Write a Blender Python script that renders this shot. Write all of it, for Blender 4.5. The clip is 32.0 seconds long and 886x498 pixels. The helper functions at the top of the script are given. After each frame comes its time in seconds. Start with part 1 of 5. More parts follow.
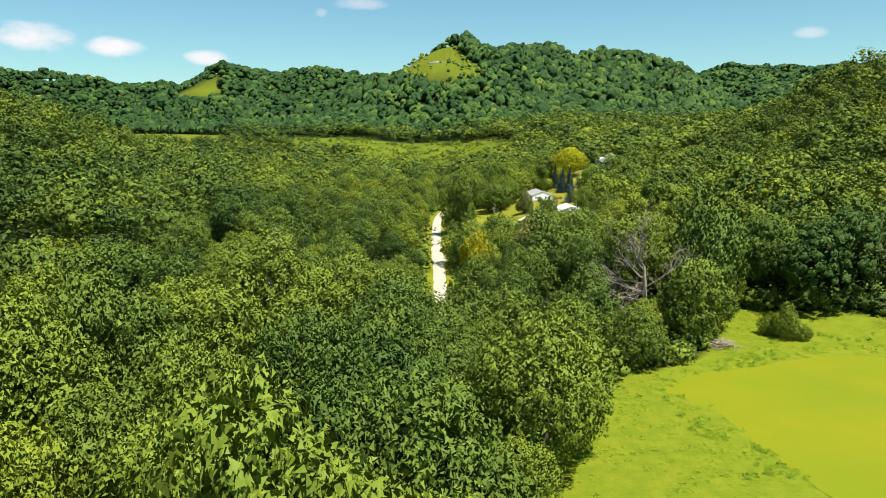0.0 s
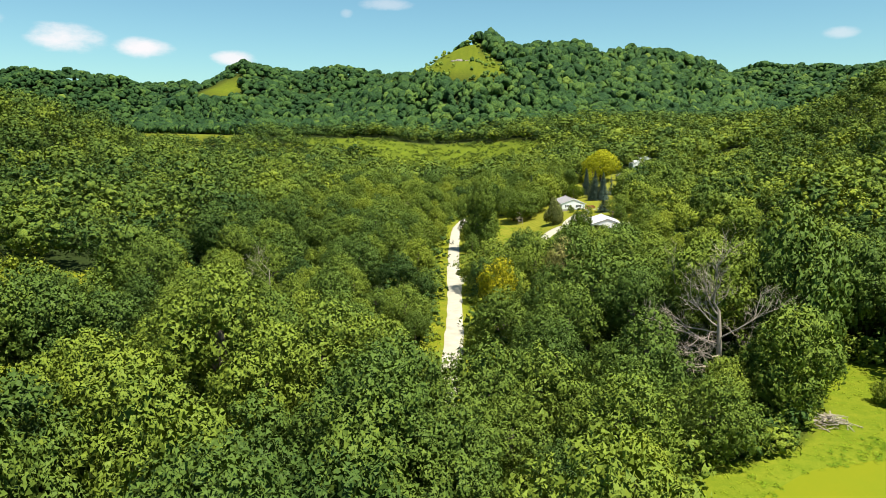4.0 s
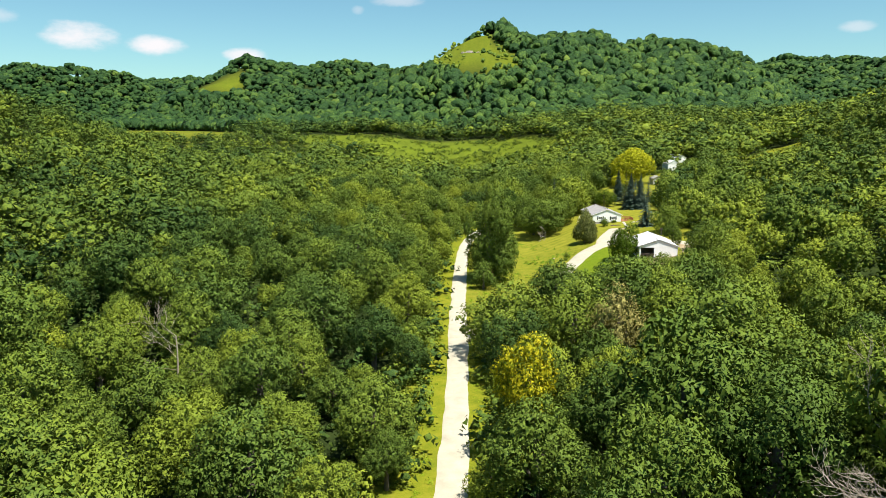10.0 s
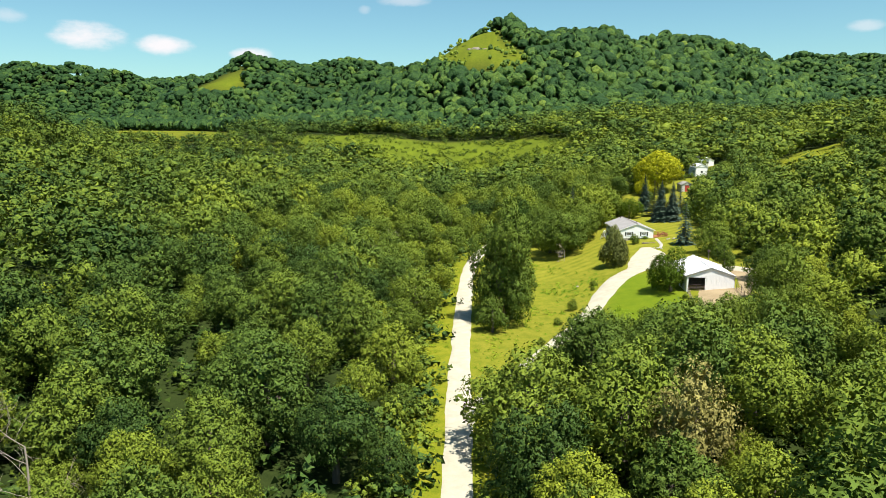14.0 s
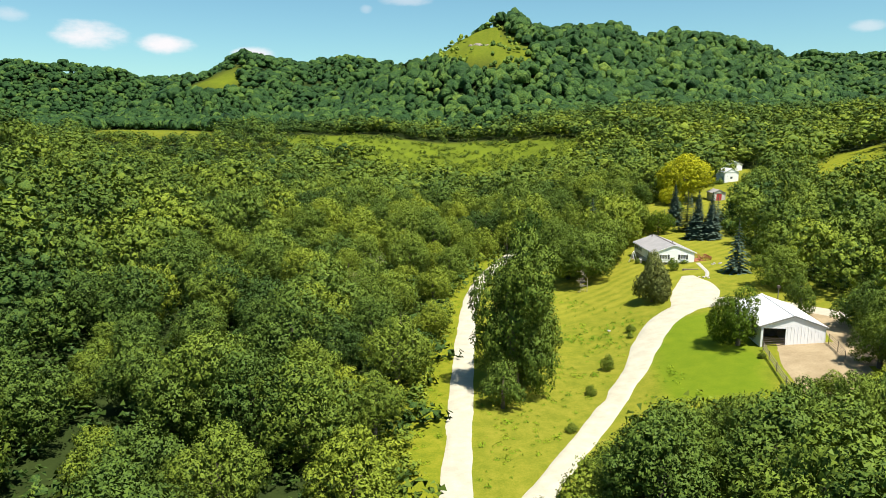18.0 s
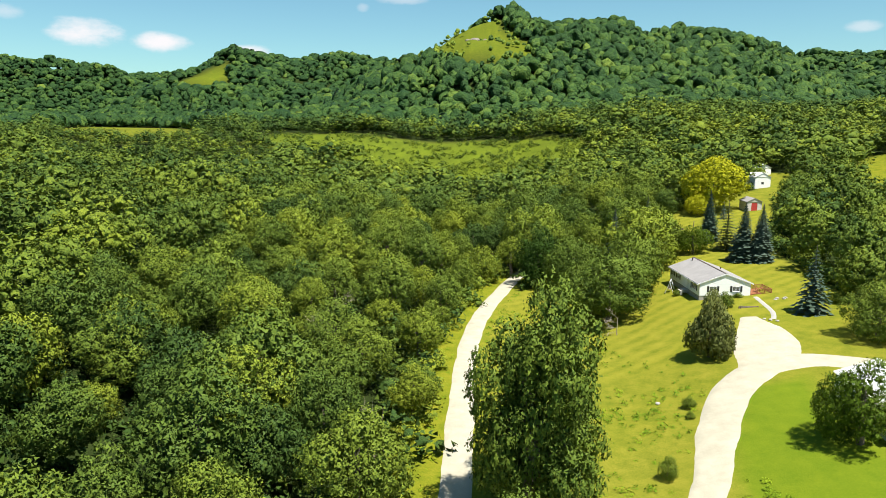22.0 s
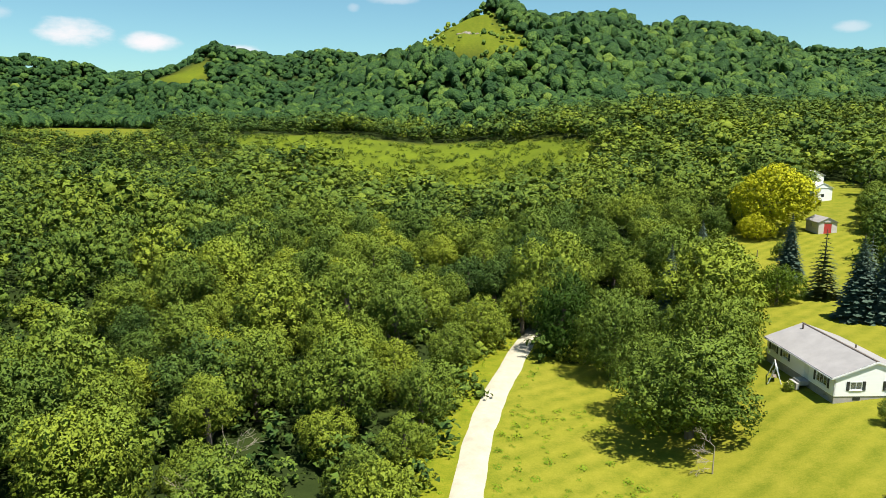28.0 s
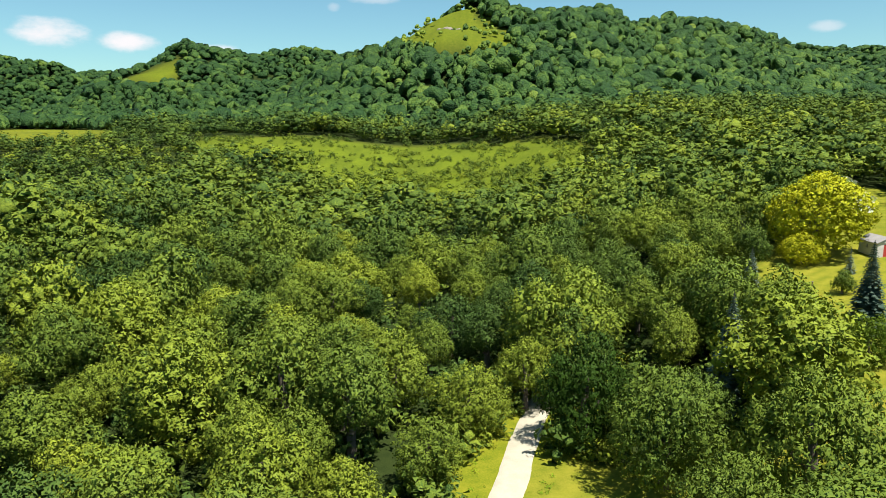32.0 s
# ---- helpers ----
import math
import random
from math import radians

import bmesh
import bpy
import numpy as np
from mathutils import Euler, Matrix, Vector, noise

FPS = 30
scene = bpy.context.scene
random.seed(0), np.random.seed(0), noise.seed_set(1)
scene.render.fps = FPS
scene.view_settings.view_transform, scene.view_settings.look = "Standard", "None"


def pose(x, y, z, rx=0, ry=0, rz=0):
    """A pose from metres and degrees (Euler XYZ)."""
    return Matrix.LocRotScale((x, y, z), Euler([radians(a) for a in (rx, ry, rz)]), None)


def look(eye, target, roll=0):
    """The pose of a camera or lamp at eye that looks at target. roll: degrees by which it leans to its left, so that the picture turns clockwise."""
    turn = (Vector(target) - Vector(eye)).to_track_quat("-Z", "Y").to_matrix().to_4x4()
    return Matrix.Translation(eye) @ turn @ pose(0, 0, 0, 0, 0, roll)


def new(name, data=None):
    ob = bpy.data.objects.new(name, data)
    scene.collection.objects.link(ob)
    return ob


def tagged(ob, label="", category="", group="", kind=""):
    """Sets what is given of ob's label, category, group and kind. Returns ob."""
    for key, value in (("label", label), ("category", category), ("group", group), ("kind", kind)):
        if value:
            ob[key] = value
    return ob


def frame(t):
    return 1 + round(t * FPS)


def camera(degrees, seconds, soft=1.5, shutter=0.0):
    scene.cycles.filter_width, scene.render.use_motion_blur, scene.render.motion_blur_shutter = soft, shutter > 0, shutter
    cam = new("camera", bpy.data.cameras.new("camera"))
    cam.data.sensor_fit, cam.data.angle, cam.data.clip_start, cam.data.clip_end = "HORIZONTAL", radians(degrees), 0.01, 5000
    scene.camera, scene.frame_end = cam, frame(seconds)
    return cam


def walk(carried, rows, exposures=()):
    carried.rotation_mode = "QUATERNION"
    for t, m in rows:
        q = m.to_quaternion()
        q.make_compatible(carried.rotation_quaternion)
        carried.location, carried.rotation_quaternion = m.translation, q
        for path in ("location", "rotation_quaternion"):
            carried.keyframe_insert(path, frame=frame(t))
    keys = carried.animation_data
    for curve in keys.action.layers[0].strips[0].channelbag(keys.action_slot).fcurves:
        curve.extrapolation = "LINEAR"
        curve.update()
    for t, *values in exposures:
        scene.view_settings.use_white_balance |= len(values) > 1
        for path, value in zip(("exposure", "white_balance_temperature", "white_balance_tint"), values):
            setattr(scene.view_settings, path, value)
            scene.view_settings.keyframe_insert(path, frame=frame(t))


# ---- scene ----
cam = camera(64.9, 32.0, soft=0.6)
PATH = [
    (0, (0.05, 0.078, 35.04), (0.039, 2.049, 34.703), -0.1),
    (0.5, (0.206, 3.51, 35.044), (0.184, 5.481, 34.707), -0.0),
    (1, (0.375, 6.951, 35.055), (0.346, 8.922, 34.717), -0.1),
    (1.5, (0.553, 10.44, 35.091), (0.513, 12.411, 34.754), -0.1),
    (2, (0.733, 13.924, 35.14), (0.676, 15.895, 34.803), -0.1),
    (2.5, (0.878, 17.401, 35.187), (0.804, 19.371, 34.851), -0.1),
    (3, (0.998, 20.897, 35.213), (0.919, 22.867, 34.876), -0.1),
    (3.5, (1.06, 24.502, 35.212), (0.982, 26.472, 34.876), 0.0),
    (5.5, (1.415, 39.313, 35.028), (1.342, 41.282, 34.688), 0.1),
    (6, (1.475, 43.154, 34.922), (1.4, 45.123, 34.579), 0.0),
    (6.5, (1.492, 47.09, 34.827), (1.414, 49.059, 34.483), -0.1),
    (7, (1.448, 51.068, 34.764), (1.365, 53.036, 34.419), -0.1),
    (7.5, (1.424, 54.99, 34.73), (1.336, 56.957, 34.384), -0.2),
    (8, (1.417, 59.129, 34.744), (1.327, 61.097, 34.397), -0.1),
    (8.5, (1.398, 63.123, 34.781), (1.306, 65.09, 34.435), -0.2),
    (9, (1.371, 67.264, 34.837), (1.269, 69.232, 34.491), -0.2),
    (9.5, (1.352, 71.274, 34.893), (1.244, 73.241, 34.546), -0.2),
    (10, (1.318, 75.454, 34.926), (1.21, 77.421, 34.58), -0.1),
    (10.5, (1.264, 79.414, 34.943), (1.148, 81.38, 34.596), -0.2),
    (11, (1.205, 83.467, 34.935), (1.082, 85.433, 34.589), -0.1),
    (11.5, (1.168, 87.325, 34.924), (1.044, 89.291, 34.578), -0.1),
    (12, (1.123, 91.372, 34.924), (0.996, 93.338, 34.578), -0.1),
    (12.5, (1.094, 95.29, 34.924), (0.966, 97.255, 34.577), -0.0),
    (13, (1.018, 99.378, 34.937), (0.891, 101.344, 34.591), -0.1),
    (13.5, (0.945, 103.315, 34.962), (0.818, 105.281, 34.615), -0.1),
    (14, (0.901, 107.463, 35.0), (0.775, 109.429, 34.653), -0.1),
    (14.5, (0.856, 111.433, 35.038), (0.724, 113.398, 34.691), -0.1),
    (16.5, (0.355, 127.768, 35.116), (0.225, 129.734, 34.77), 0.0),
    (17, (0.193, 132.037, 35.108), (0.063, 134.002, 34.762), -0.0),
    (17.5, (0.046, 136.121, 35.072), (-0.083, 138.087, 34.724), 0.0),
    (18, (-0.097, 140.37, 35.029), (-0.226, 142.335, 34.681), 0.0),
    (18.5, (-0.235, 144.471, 34.977), (-0.362, 146.436, 34.628), 0.0),
    (19, (-0.402, 148.715, 34.888), (-0.529, 150.68, 34.538), 0.0),
    (19.5, (-0.551, 152.722, 34.792), (-0.677, 154.687, 34.441), 0.0),
    (20, (-0.709, 156.82, 34.749), (-0.835, 158.785, 34.398), -0.0),
    (20.5, (-0.814, 160.721, 34.652), (-0.939, 162.686, 34.301), -0.0),
    (21, (-0.893, 164.833, 34.604), (-1.018, 166.797, 34.252), -0.0),
    (21.5, (-0.953, 168.761, 34.577), (-1.074, 170.726, 34.225), -0.0),
    (22, (-1.088, 172.862, 34.573), (-1.206, 174.827, 34.222), 0.2),
    (22.5, (-1.223, 176.721, 34.562), (-1.341, 178.686, 34.211), 0.1),
    (23, (-1.346, 180.723, 34.549), (-1.463, 182.688, 34.198), 0.1),
    (23.5, (-1.48, 184.573, 34.537), (-1.595, 186.539, 34.185), 0.0),
    (24, (-1.616, 188.607, 34.567), (-1.727, 190.573, 34.216), -0.0),
    (24.5, (-1.764, 192.392, 34.579), (-1.871, 194.358, 34.228), -0.1),
    (25, (-1.951, 196.314, 34.596), (-2.053, 198.281, 34.244), -0.2),
    (25.5, (-2.113, 200.044, 34.593), (-2.214, 202.011, 34.243), -0.3),
    (27.5, (-2.617, 215.134, 34.486), (-2.712, 217.101, 34.134), 0.1),
    (28, (-2.674, 219.015, 34.492), (-2.768, 220.981, 34.141), 0.1),
    (28.5, (-2.753, 222.953, 34.518), (-2.845, 224.92, 34.167), -0.0),
    (29, (-2.829, 226.913, 34.552), (-2.916, 228.88, 34.201), -0.0),
    (29.5, (-2.835, 230.824, 34.62), (-2.917, 232.791, 34.268), -0.1),
    (30, (-2.859, 234.713, 34.683), (-2.935, 236.68, 34.331), -0.2),
    (30.5, (-2.91, 238.591, 34.73), (-2.979, 240.559, 34.378), -0.3),
    (31, (-3.057, 242.389, 34.756), (-3.118, 244.357, 34.405), -0.2),
    (31.5, (-3.132, 246.083, 34.801), (-3.184, 248.051, 34.448), -0.1),
    (32, (-3.157, 249.821, 34.815), (-3.201, 251.789, 34.463), -0.1),
]
walk(cam, [(t, look(eye, target, roll)) for t, eye, target, roll in PATH], exposures=[(0, 0.80), (32, 0.80)])

# ---- sky, sun and exposure ----
SUN_TO = Vector((0.28, -0.25, 0.93)).normalized()
sun_data = bpy.data.lights.new("sun", "SUN")
sun_data.energy, sun_data.angle, sun_data.color = 5.5, radians(0.55), (1.0, 0.95, 0.86)
sun = new("sun", sun_data)
sun.matrix_world = look(SUN_TO * 100, (0, 0, 0))

world = bpy.data.worlds.new("summer_sky")
scene.world = world
world.use_nodes = True


def wire_sky():
    nt = world.node_tree
    nt.nodes.clear()
    out, bg = nt.nodes.new("ShaderNodeOutputWorld"), nt.nodes.new("ShaderNodeBackground")
    sky = nt.nodes.new("ShaderNodeTexSky")
    sky.sky_type, sky.sun_disc = "NISHITA", False
    sky.sun_elevation = math.asin(SUN_TO.z)
    sky.sun_rotation = math.atan2(SUN_TO.x, SUN_TO.y)
    sky.altitude, sky.air_density, sky.dust_density, sky.ozone_density = 250, 1.0, 0.4, 0.4
    bg.inputs["Strength"].default_value = 0.066
    geo = nt.nodes.new("ShaderNodeTexCoord")
    clear = nt.nodes.new("ShaderNodeMix")
    clear.data_type, clear.blend_type = "RGBA", "MULTIPLY"
    clear.inputs["Factor"].default_value, clear.inputs["B"].default_value = 1.0, (0.78, 1.13, 1.12, 1)
    nt.links.new(sky.outputs["Color"], clear.inputs["A"])
    colour = clear.outputs["Result"]
    rough = nt.nodes.new("ShaderNodeTexNoise")
    rough.inputs["Scale"].default_value, rough.inputs["Detail"].default_value, rough.inputs["Roughness"].default_value = 16, 7, 0.62
    squash = nt.nodes.new("ShaderNodeMapping")
    squash.inputs["Scale"].default_value = (1, 1, 2.2)
    nt.links.new(geo.outputs["Generated"], squash.inputs["Vector"])
    nt.links.new(squash.outputs["Vector"], rough.inputs["Vector"])

    def calc(op, a, b=None):
        n = nt.nodes.new("ShaderNodeMath")
        n.operation = op
        for k, v in enumerate((a, b)):
            if v is None:
                continue
            if isinstance(v, (int, float)):
                n.inputs[k].default_value = v
            else:
                nt.links.new(v, n.inputs[k])
        return n.outputs[0]

    puffs = None
    # small fair-weather clouds: bearing to the left of ahead, height above the horizon, half width, half height (degrees), thickness
    for bearing, height, wide, high, thick in ((29.5, 6.3, 2.8, 1.15, 1.0), (24.8, 5.95, 2.5, 0.8, 1.0), (18.4, 5.4, 1.9, 0.65, 0.9), (6.6, 9.6, 2.2, 0.5, 0.4),
                                               (-26.6, 6.7, 1.3, 0.5, 0.45), (9.8, 8.9, 0.6, 0.4, 0.3), (34.5, 7.4, 1.4, 0.6, 0.4), (-48, 12, 5, 1.6, 0.9), (70, 14, 6, 1.8, 0.9), (130, 16, 8, 2, 0.9)):
        b, h = radians(bearing), radians(height)
        c = Vector((-math.sin(b) * math.cos(h), math.cos(b) * math.cos(h), math.sin(h)))
        side = Vector((math.cos(b), math.sin(b), 0))
        up = side.cross(c)
        dots = []
        for axis, size in ((side, wide), (up if up.z > 0 else -up, high)):
            d = nt.nodes.new("ShaderNodeVectorMath")
            d.operation = "DOT_PRODUCT"
            nt.links.new(geo.outputs["Generated"], d.inputs[0])
            d.inputs[1].default_value = axis
            centred = calc("SUBTRACT", d.outputs["Value"], axis.dot(c))
            scaled = calc("DIVIDE", centred, math.sin(radians(size)))
            dots.append(calc("MULTIPLY", scaled, scaled))
        ahead = nt.nodes.new("ShaderNodeVectorMath")
        ahead.operation = "DOT_PRODUCT"
        nt.links.new(geo.outputs["Generated"], ahead.inputs[0])
        ahead.inputs[1].default_value = c
        front = calc("GREATER_THAN", ahead.outputs["Value"], 0.9)
        body = calc("SUBTRACT", 1.0, calc("ADD", dots[0], dots[1]))
        fluffy = calc("ADD", body, calc("MULTIPLY", calc("SUBTRACT", rough.outputs["Fac"], 0.5), 2.2))
        ramp_node = nt.nodes.new("ShaderNodeMapRange")
        ramp_node.interpolation_type = "SMOOTHSTEP"
        ramp_node.inputs["From Min"].default_value, ramp_node.inputs["From Max"].default_value = 0.0, 1.1
        ramp_node.inputs["To Max"].default_value = thick
        nt.links.new(fluffy, ramp_node.inputs["Value"])
        one = calc("MULTIPLY", ramp_node.outputs["Result"], front)
        puffs = one if puffs is None else calc("MAXIMUM", puffs, one)
    tint = nt.nodes.new("ShaderNodeMix")
    tint.data_type = "RGBA"
    tint.inputs["B"].default_value = (8.6, 8.4, 8.6, 1)
    nt.links.new(puffs, tint.inputs["Factor"])
    nt.links.new(colour, tint.inputs["A"])
    nt.links.new(tint.outputs["Result"], bg.inputs["Color"])
    nt.links.new(bg.outputs["Background"], out.inputs["Surface"])


wire_sky()

# ---- materials ----
def calc_node(nt, op, a, b=0.0):
    n = nt.nodes.new("ShaderNodeMath")
    n.operation = op
    for k, v in enumerate((a, b)):
        if isinstance(v, (int, float)):
            n.inputs[k].default_value = v
        else:
            nt.links.new(v, n.inputs[k])
    return n.outputs[0]


def grain(nt, scale, detail=4.0, rough=0.6, squash=None, space="Object"):
    co = nt.nodes.new("ShaderNodeTexCoord")
    n = nt.nodes.new("ShaderNodeTexNoise")
    n.inputs["Scale"].default_value, n.inputs["Detail"].default_value, n.inputs["Roughness"].default_value = scale, detail, rough
    if squash:
        m = nt.nodes.new("ShaderNodeMapping")
        m.inputs["Scale"].default_value = squash
        nt.links.new(co.outputs[space], m.inputs["Vector"])
        nt.links.new(m.outputs["Vector"], n.inputs["Vector"])
    else:
        nt.links.new(co.outputs[space], n.inputs["Vector"])
    return n.outputs["Fac"]


def colours(nt, fac, *stops):
    r = nt.nodes.new("ShaderNodeValToRGB")
    while len(r.color_ramp.elements) < len(stops):
        r.color_ramp.elements.new(0.5)
    for e, (p, c) in zip(r.color_ramp.elements, stops):
        e.position, e.color = p, (*c, 1)
    nt.links.new(fac, r.inputs["Fac"])
    return r.outputs["Color"]


def blend(nt, fac, a, b, mode="MIX"):
    n = nt.nodes.new("ShaderNodeMix")
    n.data_type, n.blend_type = "RGBA", mode
    for v, k in ((fac, "Factor"), (a, "A"), (b, "B")):
        if isinstance(v, (int, float)):
            n.inputs[k].default_value = v
        elif isinstance(v, tuple):
            n.inputs[k].default_value = (*v, 1)
        else:
            nt.links.new(v, n.inputs[k])
    return n.outputs["Result"]


def bare(name):
    m = bpy.data.materials.new(name)
    m.use_nodes = True
    nt = m.node_tree
    return m, nt, nt.nodes["Principled BSDF"]


def bumped(nt, bsdf, height, strength, distance):
    b = nt.nodes.new("ShaderNodeBump")
    b.inputs["Strength"].default_value, b.inputs["Distance"].default_value = strength, distance
    nt.links.new(height, b.inputs["Height"])
    nt.links.new(b.outputs["Normal"], bsdf.inputs["Normal"])


def plain(name, a, b, scale=3.0, rough=0.6, metal=0.0, bump=0.15, distance=0.01, squash=None, fine=40.0):
    """A surface that wanders between two colours, with stains and a fine grain."""
    m, nt, bsdf = bare(name)
    big, small = grain(nt, scale, 5, 0.65, squash), grain(nt, fine, 3, 0.6, squash)
    mixed = calc_node(nt, "ADD", calc_node(nt, "MULTIPLY", big, 0.7), calc_node(nt, "MULTIPLY", small, 0.3))
    nt.links.new(colours(nt, mixed, (0.3, a), (0.7, b)), bsdf.inputs["Base Color"])
    bsdf.inputs["Roughness"].default_value, bsdf.inputs["Metallic"].default_value = rough, metal
    bumped(nt, bsdf, mixed, bump, distance)
    return m


def leafy(name, stops, source="object", through_light=0.035, rough=0.55, holes=0.0, gaps=True, relief=0.0, spread=0.11):
    """Leaves: a tone for each tree, another for each spray, and some light that comes through."""
    m, nt, bsdf = bare(name)
    if source == "object":
        tone = nt.nodes.new("ShaderNodeObjectInfo").outputs["Random"]
    elif source == "tint":
        tone = nt.nodes.new("ShaderNodeObjectInfo").outputs["Color"]
    else:
        a = nt.nodes.new("ShaderNodeAttribute")
        a.attribute_name = "tone"
        tone = a.outputs["Fac"]
    isle = nt.nodes.new("ShaderNodeNewGeometry").outputs["Random Per Island"]
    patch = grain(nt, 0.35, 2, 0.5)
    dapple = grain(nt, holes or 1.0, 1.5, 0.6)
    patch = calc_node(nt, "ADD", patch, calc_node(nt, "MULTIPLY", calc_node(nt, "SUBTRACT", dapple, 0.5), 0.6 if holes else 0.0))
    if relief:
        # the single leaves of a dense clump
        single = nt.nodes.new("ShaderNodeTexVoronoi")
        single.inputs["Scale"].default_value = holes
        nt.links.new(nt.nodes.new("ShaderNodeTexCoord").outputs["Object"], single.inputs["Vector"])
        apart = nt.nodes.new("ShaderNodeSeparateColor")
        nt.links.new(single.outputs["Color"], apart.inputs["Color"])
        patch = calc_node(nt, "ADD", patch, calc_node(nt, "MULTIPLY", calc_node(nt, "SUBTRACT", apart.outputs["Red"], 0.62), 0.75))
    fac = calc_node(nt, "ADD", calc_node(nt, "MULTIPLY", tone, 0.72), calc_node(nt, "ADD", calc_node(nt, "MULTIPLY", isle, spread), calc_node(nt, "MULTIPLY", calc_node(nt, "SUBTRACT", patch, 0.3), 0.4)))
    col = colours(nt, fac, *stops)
    nt.links.new(col, bsdf.inputs["Base Color"])
    bsdf.inputs["Roughness"].default_value = rough
    bsdf.inputs["Specular IOR Level"].default_value = 0.06
    if relief:
        bumped(nt, bsdf, calc_node(nt, "SUBTRACT", 1.0, single.outputs["Distance"]), 0.9, relief)
    t = nt.nodes.new("ShaderNodeBsdfTranslucent")
    nt.links.new(blend(nt, 1.0, col, (1.25, 1.1, 0.35), "MULTIPLY"), t.inputs["Color"])
    mix = nt.nodes.new("ShaderNodeMixShader")
    mix.inputs["Fac"].default_value = through_light
    nt.links.new(bsdf.outputs["BSDF"], mix.inputs[1])
    nt.links.new(t.outputs["BSDF"], mix.inputs[2])
    if holes and gaps:
        # gaps between the single leaves of a spray
        gap = nt.nodes.new("ShaderNodeTexVoronoi")
        gap.inputs["Scale"].default_value = holes
        nt.links.new(nt.nodes.new("ShaderNodeTexCoord").outputs["Object"], gap.inputs["Vector"])
        clear = nt.nodes.new("ShaderNodeBsdfTransparent")
        lace = nt.nodes.new("ShaderNodeMixShader")
        nt.links.new(calc_node(nt, "GREATER_THAN", gap.outputs["Distance"], 0.47), lace.inputs["Fac"])
        nt.links.new(mix.outputs["Shader"], lace.inputs[1])
        nt.links.new(clear.outputs["BSDF"], lace.inputs[2])
        mix = lace
    nt.links.new(mix.outputs[0], nt.nodes["Material Output"].inputs["Surface"])
    return m


GREENS = ((0.05, (0.032, 0.066, 0.016)), (0.33, (0.082, 0.130, 0.021)), (0.62, (0.156, 0.205, 0.023)), (0.95, (0.235, 0.275, 0.024)))
# far foliage: extra blue in the leaf colour stands for distance haze
HAZY_HILL_GREENS = ((0.05, (0.020, 0.050, 0.016)), (0.33, (0.042, 0.088, 0.021)), (0.62, (0.086, 0.142, 0.026)), (0.95, (0.155, 0.205, 0.032)))
YELLOWS = ((0.1, (0.22, 0.245, 0.010)), (0.45, (0.37, 0.375, 0.013)), (0.8, (0.50, 0.48, 0.017)))
TURNING = ((0.15, (0.08, 0.13, 0.008)), (0.42, (0.22, 0.23, 0.01)), (0.70, (0.46, 0.40, 0.012)))
TANS = ((0.1, (0.13, 0.14, 0.038)), (0.5, (0.20, 0.19, 0.052)), (0.9, (0.27, 0.24, 0.075)))
DARKS = ((0.1, (0.028, 0.060, 0.008)), (0.5, (0.055, 0.098, 0.009)), (0.9, (0.095, 0.145, 0.010)))
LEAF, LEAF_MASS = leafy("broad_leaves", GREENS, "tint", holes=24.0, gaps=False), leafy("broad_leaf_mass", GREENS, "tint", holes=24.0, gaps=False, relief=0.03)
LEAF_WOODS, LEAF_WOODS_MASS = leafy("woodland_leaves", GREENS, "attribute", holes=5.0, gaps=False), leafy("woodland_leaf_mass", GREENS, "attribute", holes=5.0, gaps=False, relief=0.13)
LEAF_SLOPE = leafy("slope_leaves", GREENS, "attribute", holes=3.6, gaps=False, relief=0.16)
LEAF_DISTANT = leafy("hazy_distant_leaves", HAZY_HILL_GREENS, "attribute", holes=0.75, gaps=False, relief=1.0)
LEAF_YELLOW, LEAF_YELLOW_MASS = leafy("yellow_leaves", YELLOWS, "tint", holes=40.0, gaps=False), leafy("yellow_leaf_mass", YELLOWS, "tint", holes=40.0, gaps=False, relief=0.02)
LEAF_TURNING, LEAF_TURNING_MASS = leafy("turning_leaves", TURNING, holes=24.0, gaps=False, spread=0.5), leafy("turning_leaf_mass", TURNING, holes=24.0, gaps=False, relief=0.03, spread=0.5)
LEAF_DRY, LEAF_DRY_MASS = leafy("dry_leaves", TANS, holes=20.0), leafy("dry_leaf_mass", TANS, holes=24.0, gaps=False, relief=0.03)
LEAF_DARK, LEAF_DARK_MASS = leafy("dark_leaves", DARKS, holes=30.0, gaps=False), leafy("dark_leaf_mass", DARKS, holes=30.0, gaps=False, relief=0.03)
NEEDLE = leafy("conifer_needles", ((0.1, (0.048, 0.080, 0.055)), (0.5, (0.080, 0.118, 0.085)), (0.9, (0.125, 0.165, 0.125))), through_light=0.1)
NEEDLE_CEDAR = leafy("cedar_needles", ((0.1, (0.08, 0.10, 0.03)), (0.5, (0.125, 0.145, 0.04)), (0.9, (0.17, 0.18, 0.055))), through_light=0.1)
WEED = leafy("weeds", ((0.1, (0.09, 0.17, 0.009)), (0.5, (0.15, 0.23, 0.011)), (0.9, (0.22, 0.28, 0.015))), "attribute")
BARK = plain("bark", (0.07, 0.055, 0.04), (0.17, 0.14, 0.11), 2.0, 0.9, bump=0.6, distance=0.05, squash=(1, 1, 0.2), fine=14)
BARK_DEAD = plain("bleached_wood", (0.24, 0.195, 0.145), (0.44, 0.38, 0.30), 2.0, 0.9, bump=0.5, distance=0.03, squash=(1, 1, 0.2), fine=14)
GRAVEL = plain("pale_limestone_gravel", (0.31, 0.285, 0.21), (0.45, 0.415, 0.32), 0.5, 0.95, bump=0.5, distance=0.02, fine=9)
